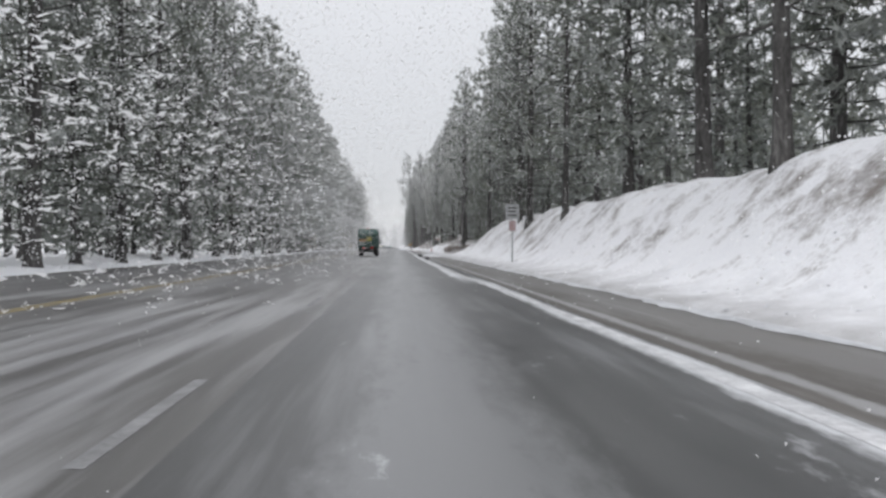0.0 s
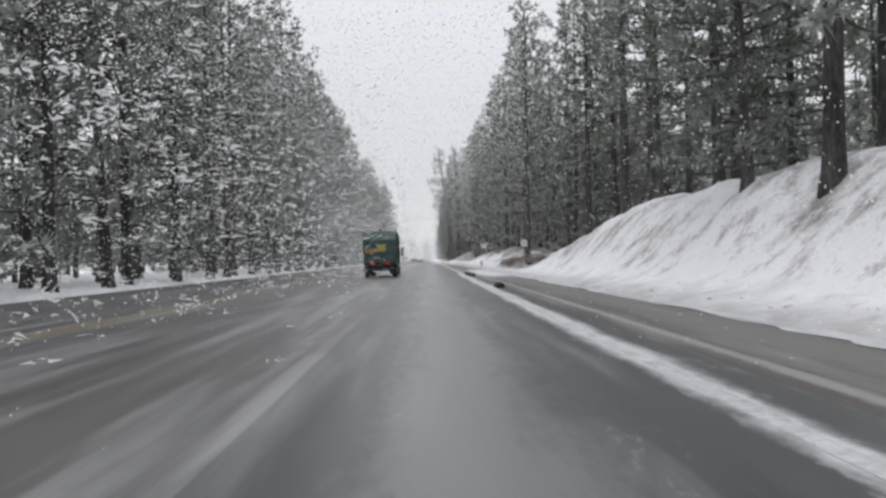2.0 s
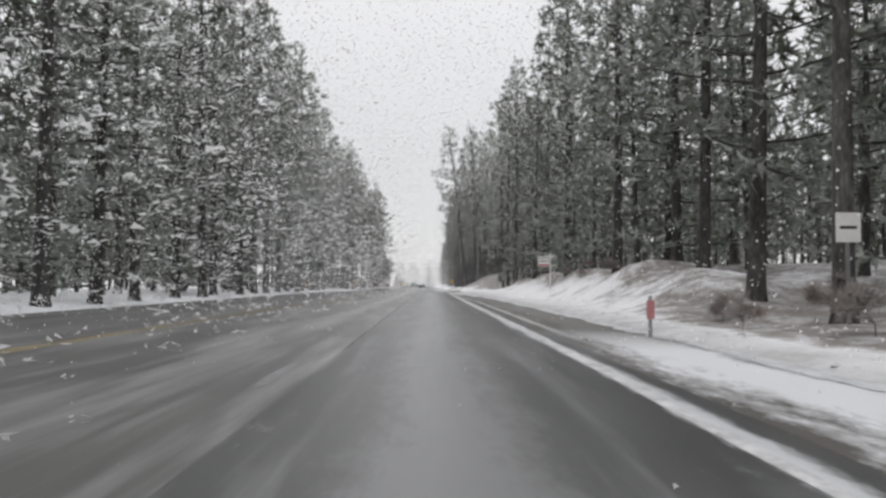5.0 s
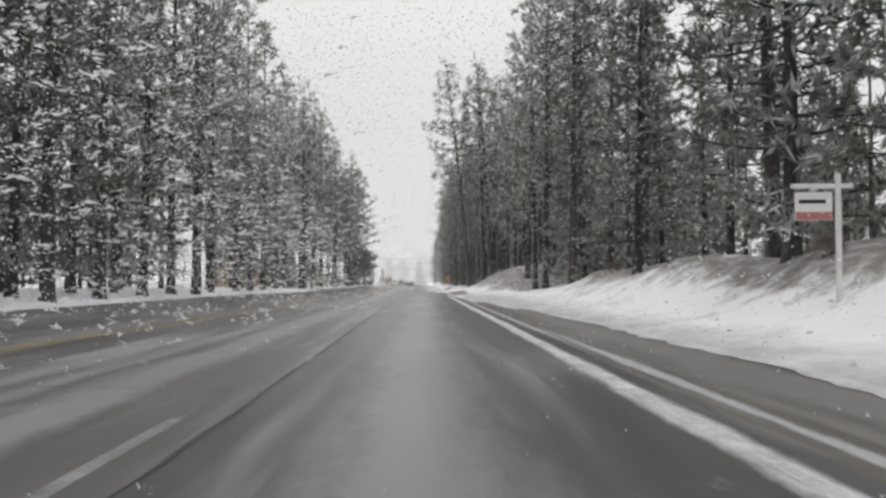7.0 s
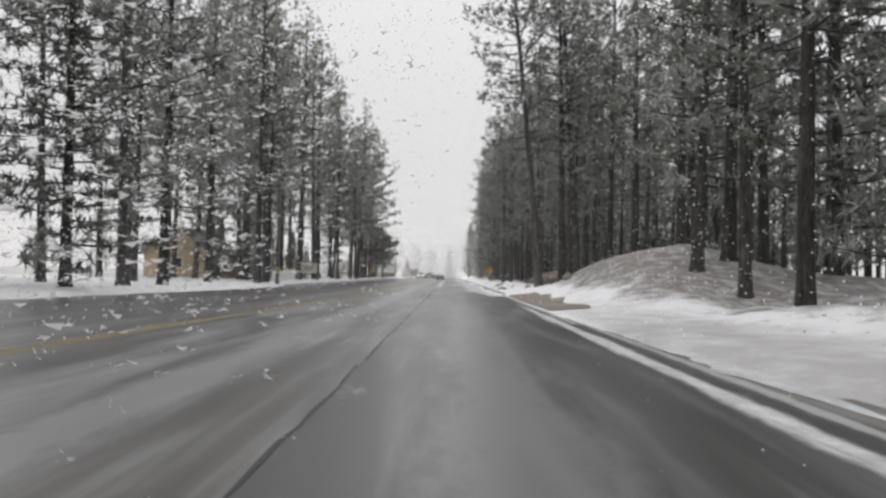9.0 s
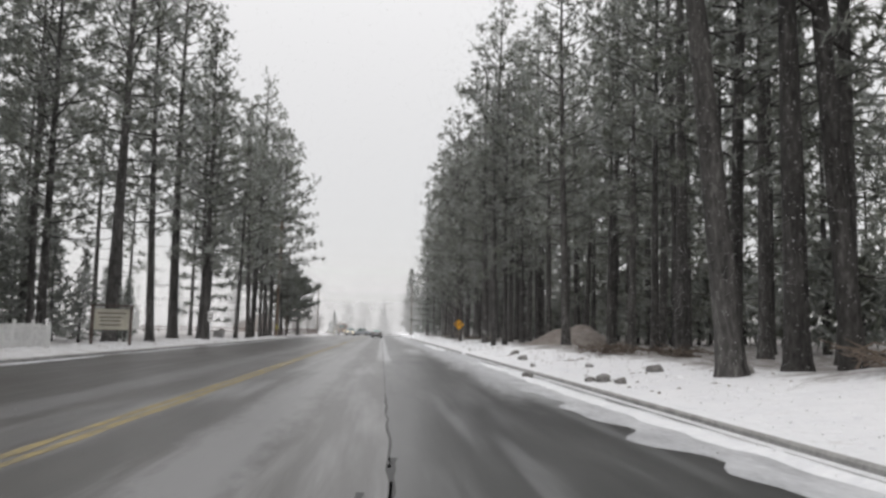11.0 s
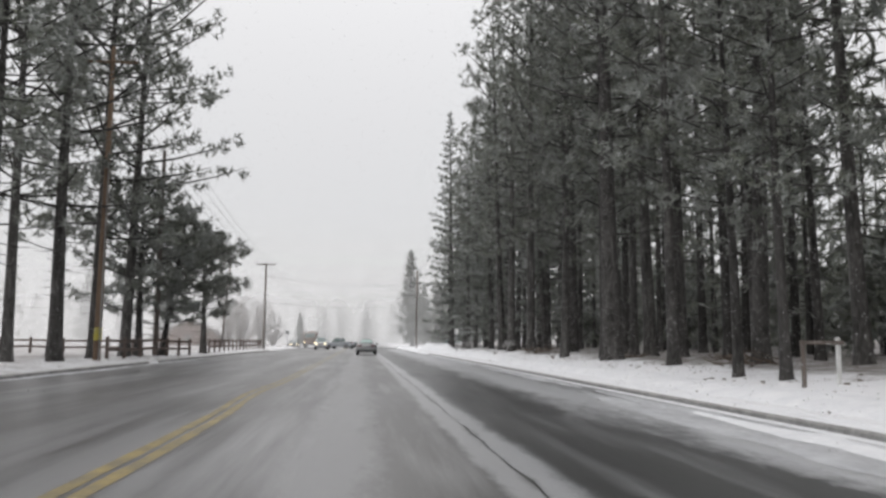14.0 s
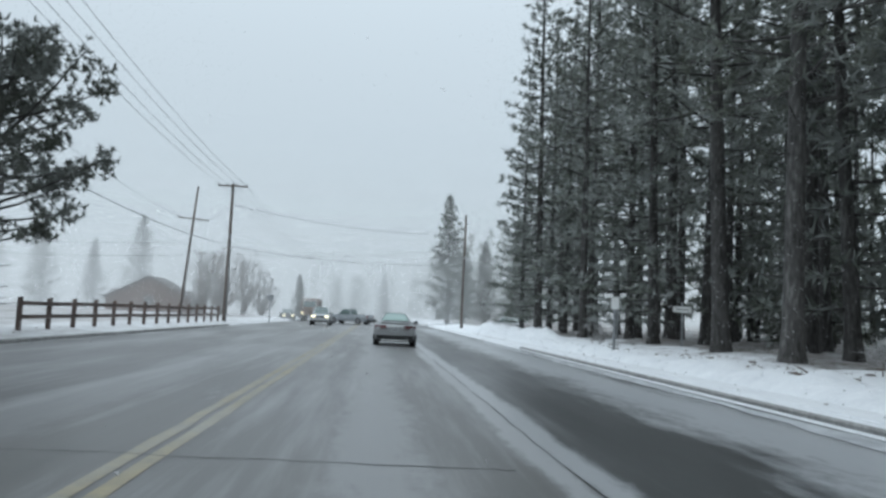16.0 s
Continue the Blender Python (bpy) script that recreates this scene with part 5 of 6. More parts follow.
def log(x, y, turn, length, r, label):
    """A fallen limb: a bent tapered stem with two stubs."""
    root = thing("fallen_limb", pose(x, y, ground_z(x, y) + r * 0.7, 0, 0, turn), label, "branch")
    part("stem", tube([(0, 0, 0), (length * 0.3, 0.05, 0.03), (length * 0.7, -0.04, 0.05), (length, 0.06, 0.1)], [r, r * 0.9, r * 0.7, r * 0.35], 8), M_TWIG, root, smooth=True)
    for f, a in ((0.35, 0.9), (0.65, -0.8)):
        part("stub", tube([(length * f, 0, 0.03), (length * f + 0.15, a * 0.2, 0.16), (length * f + 0.3, a * 0.42, 0.24)], [r * 0.5, r * 0.35, r * 0.12], 5), M_TWIG, root)
    return root


for x, y, a, l, r in [(11.6, 219.5, 70, 1.5, .07), (12.6, 221.8, 35, 1.2, .06), (17.6, 233.5, 20, 2.4, .12), (14.6, 249.5, -20, 1.8, .07), (11.4, 329.5, 160, 1.3, .05), (13.2, 310.5, 15, 1.9, .06), (12.4, 318.0, 80, 1.4, .05)]:
    log(x, y, a, l, r, "fallen dead limb lying on snow and needles")


def debris(name, n, x0, x1, y0, y1, size, material, seed, label):
    """Scattered small lumps, half sunk, joined as one."""
    rng = np.random.default_rng(seed)
    out = []
    base = np.array([(1, 0, 0), (0.4, 0.9, 0), (-0.7, 0.7, 0), (-1, -0.2, 0), (-0.1, -1, 0), (0.5, 0.1, 0.55), (-0.4, 0.25, 0.6), (0, -0.4, 0.5)])
    sides = [(0, 1, 5), (1, 6, 5), (1, 2, 6), (2, 3, 6), (3, 7, 6), (3, 4, 7), (4, 0, 7), (0, 5, 7), (5, 6, 7)]
    for _ in range(n):
        x, y = rng.uniform(x0, x1), rng.uniform(y0, y1)
        s = size * rng.uniform(0.4, 1.4) * np.array([rng.uniform(0.6, 1.6), rng.uniform(0.6, 1.2), rng.uniform(0.5, 1.0)])
        a = rng.uniform(0, 6.28)
        rot = np.array([[math.cos(a), -math.sin(a), 0], [math.sin(a), math.cos(a), 0], [0, 0, 1]])
        v = (base * rng.uniform(0.75, 1.25, (8, 3)) * s) @ rot.T + (x, y, ground_z(x, y) - 0.02 * size)
        out += [v[i] for f in sides for i in f]
    return tagged(new(name, loose(name, out, material)), label, "debris", kind="stuff")


debris("bark_debris", 420, 9.2, 12.5, 226, 350, 0.045, M_TWIG, 5, "bits of bark and cones scattered on the snowy verge")
debris("bark_debris", 500, 12.5, 24, 226, 350, 0.07, M_TWIG, 6, "bits of bark and cones scattered on the forest floor")
debris("bark_debris", 360, 9.9, 13.2, 240, 352, 0.065, M_TWIG, 16, "bits of bark and cones lying on the verge snow")
debris("bark_debris", 200, 12.2, 17, 106, 192, 0.045, M_TWIG, 17, "twigs and dirt scattered over the ploughed snowbank")
debris("bark_debris", 230, 9.4, 13, 334, 374, 0.06, M_TWIG, 18, "bits of bark and needles lying on the verge snow")
debris("snow_clods", 500, 8.9, 11.5, 198, 350, 0.07, M_SNOW, 7, "small ploughed clods of snow along the verge")
debris("snow_clods", 420, 11.4, 14.5, -20, 190, 0.07, M_SLUSH, 8, "grey ploughed clods of snow at the foot of the bank")
debris("bark_debris", 260, -13, -8.8, 228, 345, 0.05, M_TWIG, 9, "bits of bark scattered below the pines")


def ridge(y0, y1, x, h, label):
    """A ploughed ridge of snow."""
    ys = np.arange(y0, y1, 0.35)
    verts, faces = [], []
    for y in ys:
        hh = h * (0.6 + 0.9 * abs(noise.noise(Vector((0, y * 0.5, 2)))) + 0.4 * noise.noise(Vector((0, y * 2.2, 7)))) * min(1, (y - y0) / 2, (y1 - y) / 2)
        for a, b in ((-0.9, -0.5), (-0.55, 0.35), (-0.2, 0.85), (0.1, 1.0), (0.5, 0.7), (1.0, 0.2), (1.4, -0.5)):
            w = 0.12 * noise.noise(Vector((a * 3, y * 1.4, 11)))
            verts.append((x + a + w, y, ground_z(x + a + w, y) - 0.03 * (b < 0) + b * hh + w * 0.5 * (b > 0)))
    for j in range(len(ys) - 1):
        faces += [(7 * j + i, 7 * j + i + 1, 7 * j + i + 8, 7 * j + i + 7) for i in range(6)]
    return tagged(new("snow_ridge", mesh_of("snow_ridge", verts, faces, M_SNOW, True)), label, "snow", kind="stuff")


ridge(318, 372, 10.1, 0.32, "low ploughed ridge of white snow along the verge")
ridge(352, 380, 10.6, 0.75, "ploughed heap of snow beside the road")
ridge(262, 318, 9.9, 0.16, "low ploughed ridge of white snow along the verge")


def brush_pile(x, y, n, r, seed):
    rng = np.random.default_rng(seed)
    bm = bmesh.new()
    for _ in range(n):
        a, tilt = rng.uniform(0, 6.28), rng.uniform(-0.15, 0.5)
        d = np.array([math.cos(a), math.sin(a), tilt])
        c = np.array([rng.normal() * r * 0.4, rng.normal() * r * 0.4, rng.uniform(0.0, 0.3)])
        length = rng.uniform(0.4, 1.0) * r
        tube([c - d * length / 2, c + rng.normal(size=3) * 0.08, c + d * length / 2], [0.03, 0.022, 0.008], 4, bm, cap=False)
    ob = part("brush_pile", bm, M_TWIG, None)
    ob.location = (x, y, ground_z(x, y) + 0.05)
    return tagged(ob, "heap of dead branches and twigs on snow", "brush", kind="stuff")


brush_pile(12.9, 225.5, 34, 1.3, 8)
brush_pile(16.2, 245.0, 60, 1.6, 9)
brush_pile(13.6, 246.5, 70, 1.6, 3)
brush_pile(15.8, 252, 60, 1.6, 4)
brush_pile(13.8, 300, 30, 1.2, 5)
brush_pile(13.6, 326, 30, 1.4, 6)
stake = thing("wooden_stake", pose(12.0, 292.5, ground_z(12, 292.5)), "pale survey stakes with a cross board at the forest edge", "stake")
part("stake", box(-0.04, 0.04, -0.03, 0.03, -0.2, 0.95, 0.004), M_PICKET, stake)
part("stake", box(-0.80, -0.72, -0.03, 0.03, -0.2, 0.85, 0.004), M_GREYPOLE, stake)
part("cross_board", box(-0.85, 0.1, -0.065, -0.034, 0.80, 0.88, 0.004), M_GREYPOLE, stake)
cabinet = thing("utility_box", pose(-12.6, 292.5, ground_z(-12.6, 292.5)), "pale grey utility box standing in snow", "utility box")
part("body", box(-0.5, 0.5, -0.4, 0.4, -0.1, 0.7, 0.03), M_CONCRETE, cabinet)
part("lid", box(-0.54, 0.54, -0.44, 0.44, 0.702, 0.76, 0.015), M_INSULATOR, cabinet)
barrel = thing("barrel", pose(-13.2, 297, ground_z(-13.2, 297)), "dark weathered barrel standing in the field", "barrel")
part("body", tube([(0, 0, -0.05), (0, 0, 0.05), (0, 0, 0.45), (0, 0, 0.85), (0, 0, 0.9)], [0.28, 0.30, 0.33, 0.30, 0.28], 16), M_GREYPOLE, barrel, smooth=True)
for zr in (0.2, 0.7):
    part("hoop", tube([(0, 0, zr - 0.02), (0, 0, zr + 0.02)], [0.327, 0.327], 16, cap=False), M_STEEL, barrel)


# ---- vehicles: nose towards +y in their own axes ----
def loft(sections, close=True):
    """Skin through rings of points with equal counts."""
    bm = bmesh.new()
    rings = [[bm.verts.new(p) for p in ring] for ring in sections]
    n = len(rings[0])
    for r, s in zip(rings, rings[1:]):
        for k in range(n):
            bm.faces.new((r[k], r[(k + 1) % n], s[(k + 1) % n], s[k]))
    if close:
        bm.faces.new(rings[0][::-1])
        bm.faces.new(rings[-1])
    bmesh.ops.recalc_face_normals(bm, faces=bm.faces)
    return bm


def body_ring(y, w, zl, zh):
    zm = zl + (zh - zl) * 0.62
    return [(-w * 0.9, y, zl), (-w * 0.98, y, zl + 0.1), (-w, y, zm), (-w * 0.95, y, zh - 0.06), (-w * 0.8, y, zh), (w * 0.8, y, zh), (w * 0.95, y, zh - 0.06), (w, y, zm), (w * 0.98, y, zl + 0.1), (w * 0.9, y, zl)]


def panel(corners, off):
    """A thin pane a little proud of the face that its four corners span, pulled in from the rim."""
    c = [Vector(p) for p in corners]
    mid = sum(c, Vector()) / 4
    nrm = (c[1] - c[0]).cross(c[3] - c[0]).normalized()
    if nrm.dot(mid - Vector((0, 0, 1.0))) < 0:
        nrm = -nrm
    inner = [mid + (p - mid) * 0.88 + nrm * off for p in c]
    return loft([[p - nrm * 0.02 for p in inner], inner])


def wheel(parent, x, y, r, w):
    s = 1 if x > 0 else -1
    t = part("wheel", tube([(-w / 2, 0, 0), (-w / 2 + 0.03, 0, 0), (w / 2 - 0.03, 0, 0), (w / 2, 0, 0)], [r * 0.9, r, r, r * 0.9], 20), M_TYRE, parent)
    t.location = (x, y, r)
    part("rim", tube([(s * w * 0.30, 0, 0), (s * (w / 2 + 0.008), 0, 0)], [r * 0.64, r * 0.60], 16), M_RIM, t)
    part("hub", tube([(s * w * 0.4, 0, 0), (s * (w / 2 + 0.03), 0, 0), (s * (w / 2 + 0.05), 0, 0)], [r * 0.24, r * 0.2, r * 0.12], 12), M_TRIM, t)
    for k in range(6):
        a = k * math.pi / 3
        part("slot", tube([(s * (w / 2 - 0.01), 0.43 * r * math.cos(a), 0.43 * r * math.sin(a)), (s * (w / 2 + 0.013), 0.43 * r * math.cos(a), 0.43 * r * math.sin(a))], [r * 0.1, r * 0.1], 8), M_TYRE, t)
    return t


def car(m, L, W, H, skin, label, kind="sedan", lit="", category="car"):
    root = thing("car" if category == "car" else "pickup_truck", m, label, category, "traffic on the road")
    w, h = W / 2, H
    lift = 0.20 if kind == "sedan" else 0.32
    belt = 0.62 * h
    hood_z, boot_z = (0.60 * h, 0.66 * h) if kind == "sedan" else (0.62 * h, 0.64 * h)
    part("body", loft([body_ring(-L / 2, w * 0.84, lift + 0.12, boot_z - 0.16), body_ring(-L / 2 + 0.12, w * 0.93, lift + 0.02, boot_z - 0.03), body_ring(-L * 0.33, w, lift, boot_z), body_ring(0, w, lift, belt), body_ring(L * 0.2, w, lift, belt - 0.02),
                       body_ring(L * 0.38, w * 0.97, lift, hood_z - 0.04), body_ring(L / 2 - 0.15, w * 0.9, lift + 0.03, hood_z - 0.14), body_ring(L / 2, w * 0.8, lift + 0.12, hood_z - 0.3)]), skin, root, smooth=False)
    if kind == "sedan":
        cab = [(-L * 0.36, belt - 0.02), (-L * 0.20, h - 0.03), (L * 0.02, h), (L * 0.24, belt - 0.03)]
    elif kind == "suv":
        cab = [(-L * 0.47, belt - 0.02), (-L * 0.41, h - 0.04), (L * 0.06, h), (L * 0.24, belt - 0.03)]
    else:
        cab = [(-L * 0.10, belt - 0.02), (-L * 0.07, h - 0.03), (L * 0.10, h), (L * 0.24, belt - 0.03)]
    (y0, z0), (y1, z1), (y2, z2), (y3, z3) = cab
    wb, wt = w * 0.86, w * 0.64
    A, B, C, D = [(-wb, y0, z0), (wb, y0, z0)], [(-wt, y1, z1), (wt, y1, z1)], [(-wt, y2, z2), (wt, y2, z2)], [(-wb, y3, z3), (wb, y3, z3)]
    bm = bmesh.new()
    v = [bm.verts.new(p) for p in A + B + C + D]
    for f in ((0, 1, 3, 2), (2, 3, 5, 4), (4, 5, 7, 6), (0, 2, 4, 6), (1, 7, 5, 3), (0, 6, 7, 1)):
        bm.faces.new([v[i] for i in f])
    bmesh.ops.recalc_face_normals(bm, faces=bm.faces)
    bmesh.ops.bevel(bm, geom=[e for e in bm.edges], offset=0.05, segments=2, affect="EDGES")
    part("cabin", bm, skin, root)
    part("rear_window", panel([A[0], A[1], B[1], B[0]], 0.012), M_CARGLASS, root, "tinted rear window")
    part("windscreen", panel([C[0], C[1], D[1], D[0]], 0.012), M_CARGLASS, root)
    for k in (0, 1):
        part("side_window", panel([A[k], B[k], C[k], D[k]], 0.012), M_CARGLASS, root)
        s = -1 if k == 0 else 1
        part("mirror", box(*sorted((s * (w + 0.01), s * (w + 0.2))), y3 - 0.55, y3 - 0.43, belt - 0.02, belt + 0.13, 0.03), M_TRIM, root)
        tail = part("tail_light", box(*sorted((s * w * 0.54, s * w * 0.88)), -L / 2 - 0.015, -L / 2 + 0.12, boot_z - 0.29, boot_z - 0.14, 0.03), M_TAIL if "tail" in lit else M_TAIL_OFF, root, "red tail light")
        part("headlight", box(*sorted((s * w * 0.48, s * w * 0.82)), L / 2 - 0.16, L / 2 + 0.01, hood_z - 0.34, hood_z - 0.18, 0.02), M_HEAD if "head" in lit else M_LENS, root, "lit headlight" if "head" in lit else "")
        for yy in (-L * 0.30, L * 0.32):
            wheel(root, s * (w - 0.11), yy, 0.32 if kind == "sedan" else 0.37, 0.22)
            part("wheel_arch", tube([(s * (w - 0.04), yy, 0.34), (s * (w + 0.006), yy, 0.34)], [0.40, 0.39], 18), M_TRIM, root)
    part("rear_bumper", box(-w * 0.86, w * 0.86, -L / 2 - 0.04, -L / 2 + 0.2, lift - 0.04, lift + 0.3, 0.05), M_TRIM, root, "dark dirty lower bumper")
    part("front_bumper", box(-w * 0.82, w * 0.82, L / 2 - 0.2, L / 2 + 0.03, lift - 0.02, lift + 0.18, 0.04), M_TRIM, root)
    part("grille", box(-w * 0.42, w * 0.42, L / 2 - 0.06, L / 2 + 0.015, hood_z - 0.36, hood_z - 0.2, 0.02), M_TRIM, root)
    pl = part("number_plate", box(-0.17, 0.17, -L / 2 - 0.05, -L / 2 - 0.02, boot_z - 0.42, boot_z - 0.28, 0.006), M_PLATE, root)
    part("bar", box(-0.12, 0.12, -L / 2 - 0.054, -L / 2 - 0.0505, boot_z - 0.375, boot_z - 0.325), M_TRIM, pl)
    if kind == "sedan":
        if "tail" in lit:
            part("brake_light", box(-0.2, 0.2, y0 + 0.22, y0 + 0.30, z0 + 0.14, z0 + 0.19, 0.01), M_TAIL, root, "lit red high brake light")
        part("bumper_strip", box(-w * 0.55, w * 0.55, -L / 2 - 0.055, -L / 2 - 0.041, lift + 0.02, lift + 0.07, 0.004), M_RIM, root)
    if kind == "pickup":
        part("bed", box(-w * 0.82, w * 0.82, -L * 0.47, -L * 0.12, belt - 0.02, belt + 0.05, 0.02), M_TRIM, root, "black bed cover")
    return root


def coupe(m, L, W, H, skin, label):
    """A rounded two-door car: smooth lofted body, bowed greenhouse, wrapped lamps."""
    root = thing("car", m, label, "car", "traffic on the road")
    w = W / 2

    def ring(y, hw, zl, zt):
        mid = zl + (zt - zl) * 0.55
        side = [(hw * 0.80, zl), (hw * 0.93, zl + 0.05), (hw * 0.99, mid - 0.12), (hw, mid), (hw * 0.985, mid + 0.1), (hw * 0.93, zt - 0.07), (hw * 0.84, zt - 0.015), (hw * 0.5, zt + 0.012)]
        return [(x, y, z) for x, z in side] + [(-x, y, z) for x, z in reversed(side)]

    rows = [(-0.5, 0.80, 0.40, 0.80), (-0.49, 0.88, 0.32, 0.90), (-0.465, 0.94, 0.27, 0.955), (-0.42, 0.975, 0.24, 0.965), (-0.33, 1.0, 0.22, 0.965), (-0.15, 0.985, 0.21, 0.94), (0.05, 0.97, 0.21, 0.93),
            (0.2, 0.98, 0.21, 0.93), (0.33, 0.98, 0.22, 0.88), (0.43, 0.93, 0.25, 0.80), (0.48, 0.85, 0.30, 0.70), (0.5, 0.72, 0.36, 0.60)]
    body = part("body", loft([ring(f * L, g * w, a, b) for f, g, a, b in rows]), skin, root, smooth=True)
    outline = [(-0.415, 0.93), (-0.37, 1.05), (-0.30, 1.20), (-0.23, 1.31), (-0.14, 1.38), (-0.04, H), (0.06, H - 0.015), (0.13, 1.32), (0.20, 1.15), (0.28, 0.90)]

    def wide(z):
        return w * (0.84 - 0.30 * (z - 0.9) / (H - 0.9))

    def shell(i, v, off=0.0):
        y, z = outline[i]
        return Vector((v * wide(z), y * L, z + off - 0.05 * v ** 4 * (z - 0.88) / (H - 0.88)))

    def skin_of(rows_, cols, off):
        bm = bmesh.new()
        grid = [[bm.verts.new(shell(i, v, off)) for v in cols] for i in rows_]
        for a, b in zip(grid, grid[1:]):
            for k in range(len(cols) - 1):
                bm.faces.new((a[k], a[k + 1], b[k + 1], b[k]))
        return bm, grid

    cols = [-1, -0.9, -0.7, -0.35, 0, 0.35, 0.7, 0.9, 1]
    bm, grid = skin_of(range(10), cols, 0.0)
    for k in (0, -1):
        foot = [bm.verts.new((math.copysign(w * 0.86, g[k].co.x), g[k].co.y, 0.90)) for g in grid]
        for i in range(9):
            bm.faces.new((grid[i][k], grid[i + 1][k], foot[i + 1], foot[i]))
    bmesh.ops.recalc_face_normals(bm, faces=bm.faces)
    part("roof", bm, skin, root, smooth=True)
    pane = [-0.86, -0.6, -0.3, 0, 0.3, 0.6, 0.86]
    for name, rr, glass in (("rear_window", (1, 2, 3, 4), M_REARGLASS), ("windscreen", (7, 8, 9), M_CARGLASS)):
        g, _ = skin_of(rr, pane, 0.014)
        part(name, g, glass, root, "pale green-tinted rear window" if rr[0] == 1 else "", smooth=True)
        frame_bm = bmesh.new()
        edge = [shell(rr[0], v, 0.016) for v in pane] + [shell(i, 0.86, 0.016) for i in rr[1:]] + [shell(rr[-1], v, 0.016) for v in reversed(pane[:-1])] + [shell(i, -0.86, 0.016) for i in reversed(rr[:-1])]
        tube(edge, [0.016] * len(edge), 4, frame_bm, cap=False)
        part("window_seal", frame_bm, M_TRIM, root)
    for s in (-1, 1):
        top = [shell(i, s) for i in (3, 4, 5, 6, 7)]
        bm = bmesh.new()
        out = Vector((s * 0.014, 0, 0.0))
        up = [bm.verts.new(p + out - Vector((0, 0, 0.05))) for p in top]
        low = [bm.verts.new((s * (w * 0.86 + 0.012), p.y + d, 0.945)) for p, d in zip(top, (-0.1, 0, 0, 0, 0.25))]
        for i in range(4):
            bm.faces.new((up[i], up[i + 1], low[i + 1], low[i]))
        part("side_window", bm, M_CARGLASS, root)
        stalk = part("mirror", box(*sorted((s * (w * 0.93), s * (w + 0.17))), 0.66, 0.80, 0.93, 1.07, 0.04), M_TRIM, root, "black door mirror")
        part("stalk", box(*sorted((s * w * 0.84, s * (w * 0.96))), 0.70, 0.76, 0.93, 0.97, 0.01), M_TRIM, stalk)
        lamp = part("tail_light", loft([[(s * w * a, -L * b - 0.02, 0.87), (s * w * a, -L * b - 0.02, 0.71), (s * w * a * 0.985, -L * b + 0.1, 0.71), (s * w * a * 0.985, -L * b + 0.1, 0.87)] for a, b in ((0.42, 0.5015), (0.62, 0.4995), (0.80, 0.488), (0.93, 0.465), (0.985, 0.42))]), M_TAIL_DARK, root, "unlit dark red wrapped tail light", smooth=False)
        part("reversing_lens", box(*sorted((s * w * 0.45, s * w * 0.60)), -L * 0.5015 - 0.03, -L * 0.5015 + 0.02, 0.735, 0.765, 0.004), M_LENS, lamp)
        part("headlight", box(*sorted((s * w * 0.5, s * w * 0.78)), L / 2 - 0.16, L / 2 - 0.04, 0.56, 0.68, 0.03), M_LENS, root)
        part("exhaust", tube([(s * 0.52, -L / 2 - 0.03, 0.30), (s * 0.52, -L / 2 + 0.2, 0.30)], [0.045, 0.045], 10), M_RIM, root)
        for yy in (-L * 0.295, L * 0.31):
            wheel(root, s * (w - 0.12), yy, 0.335, 0.23)
            part("wheel_arch", tube([(s * (w - 0.05), yy, 0.345), (s * (w + 0.004), yy, 0.345)], [0.40, 0.385], 20), M_TRIM, root)
    part("bumper", loft([[(x * w, -L * 0.5 - d, zl) for x, zl in ((-0.84, 0.46), (-0.87, 0.60), (0.87, 0.60), (0.84, 0.46))] for d in (-0.14, 0.02)]), skin, root)
    part("diffuser", box(-w * 0.86, w * 0.86, -L / 2 - 0.03, -L / 2 + 0.22, 0.20, 0.47, 0.03), M_TRIM, root, "black lower bumper with road dirt")
    part("trim_strip", box(-w * 0.62, w * 0.62, -L / 2 - 0.043, -L / 2 - 0.028, 0.235, 0.275, 0.005), M_SIGNWHITE, root)
    part("boot_lip", box(-w * 0.7, w * 0.7, -L * 0.485, -L * 0.462, 0.965, 0.985, 0.008), skin, root)
    part("boot_seam", box(-w * 0.42, w * 0.42, -L / 2 - 0.006, -L / 2 + 0.03, 0.735, 0.745), M_TRIM, root)
    plate = part("number_plate", box(-0.16, 0.16, -L / 2 - 0.034, -L / 2 - 0.006, 0.61, 0.72, 0.005), M_PLATE, root)
    part("bar", box(-0.12, 0.12, -L / 2 - 0.038, -L / 2 - 0.0345, 0.645, 0.685), M_TRIM, plate)
    part("grille", box(-w * 0.4, w * 0.4, L / 2 - 0.08, L / 2 + 0.012, 0.40, 0.56, 0.03), M_TRIM, root)
    return root


coupe(pose(2.85, 350.5, 0, 0, 0, -1), 4.7, 1.82, 1.40, M_SILVER, "silver coupe with dark red tail lights on wet road")
car(pose(-3.3, 392, 0, 0, 0, 180), 4.6, 1.9, 1.75, M_WHITECAR, "white oncoming suv with lit headlights on wet road", "suv", "head")
car(pose(-1.0, 407, 0, 0, 0, 60), 5.4, 1.95, 1.75, M_GREYCAR, "grey pickup turning across the road", "pickup", "", "pickup")
car(pose(-9.5, 418, 0, 0, 0, 190), 4.5, 1.8, 1.45, M_DARKCAR, "dark oncoming car with lit yellowish headlights", "sedan", "head")
car(pose(15.8, 398, 0.1, 0, 0, 70), 4.6, 1.8, 1.5, M_WHITECAR, "white car parked beyond the snow heap", "suv", "")


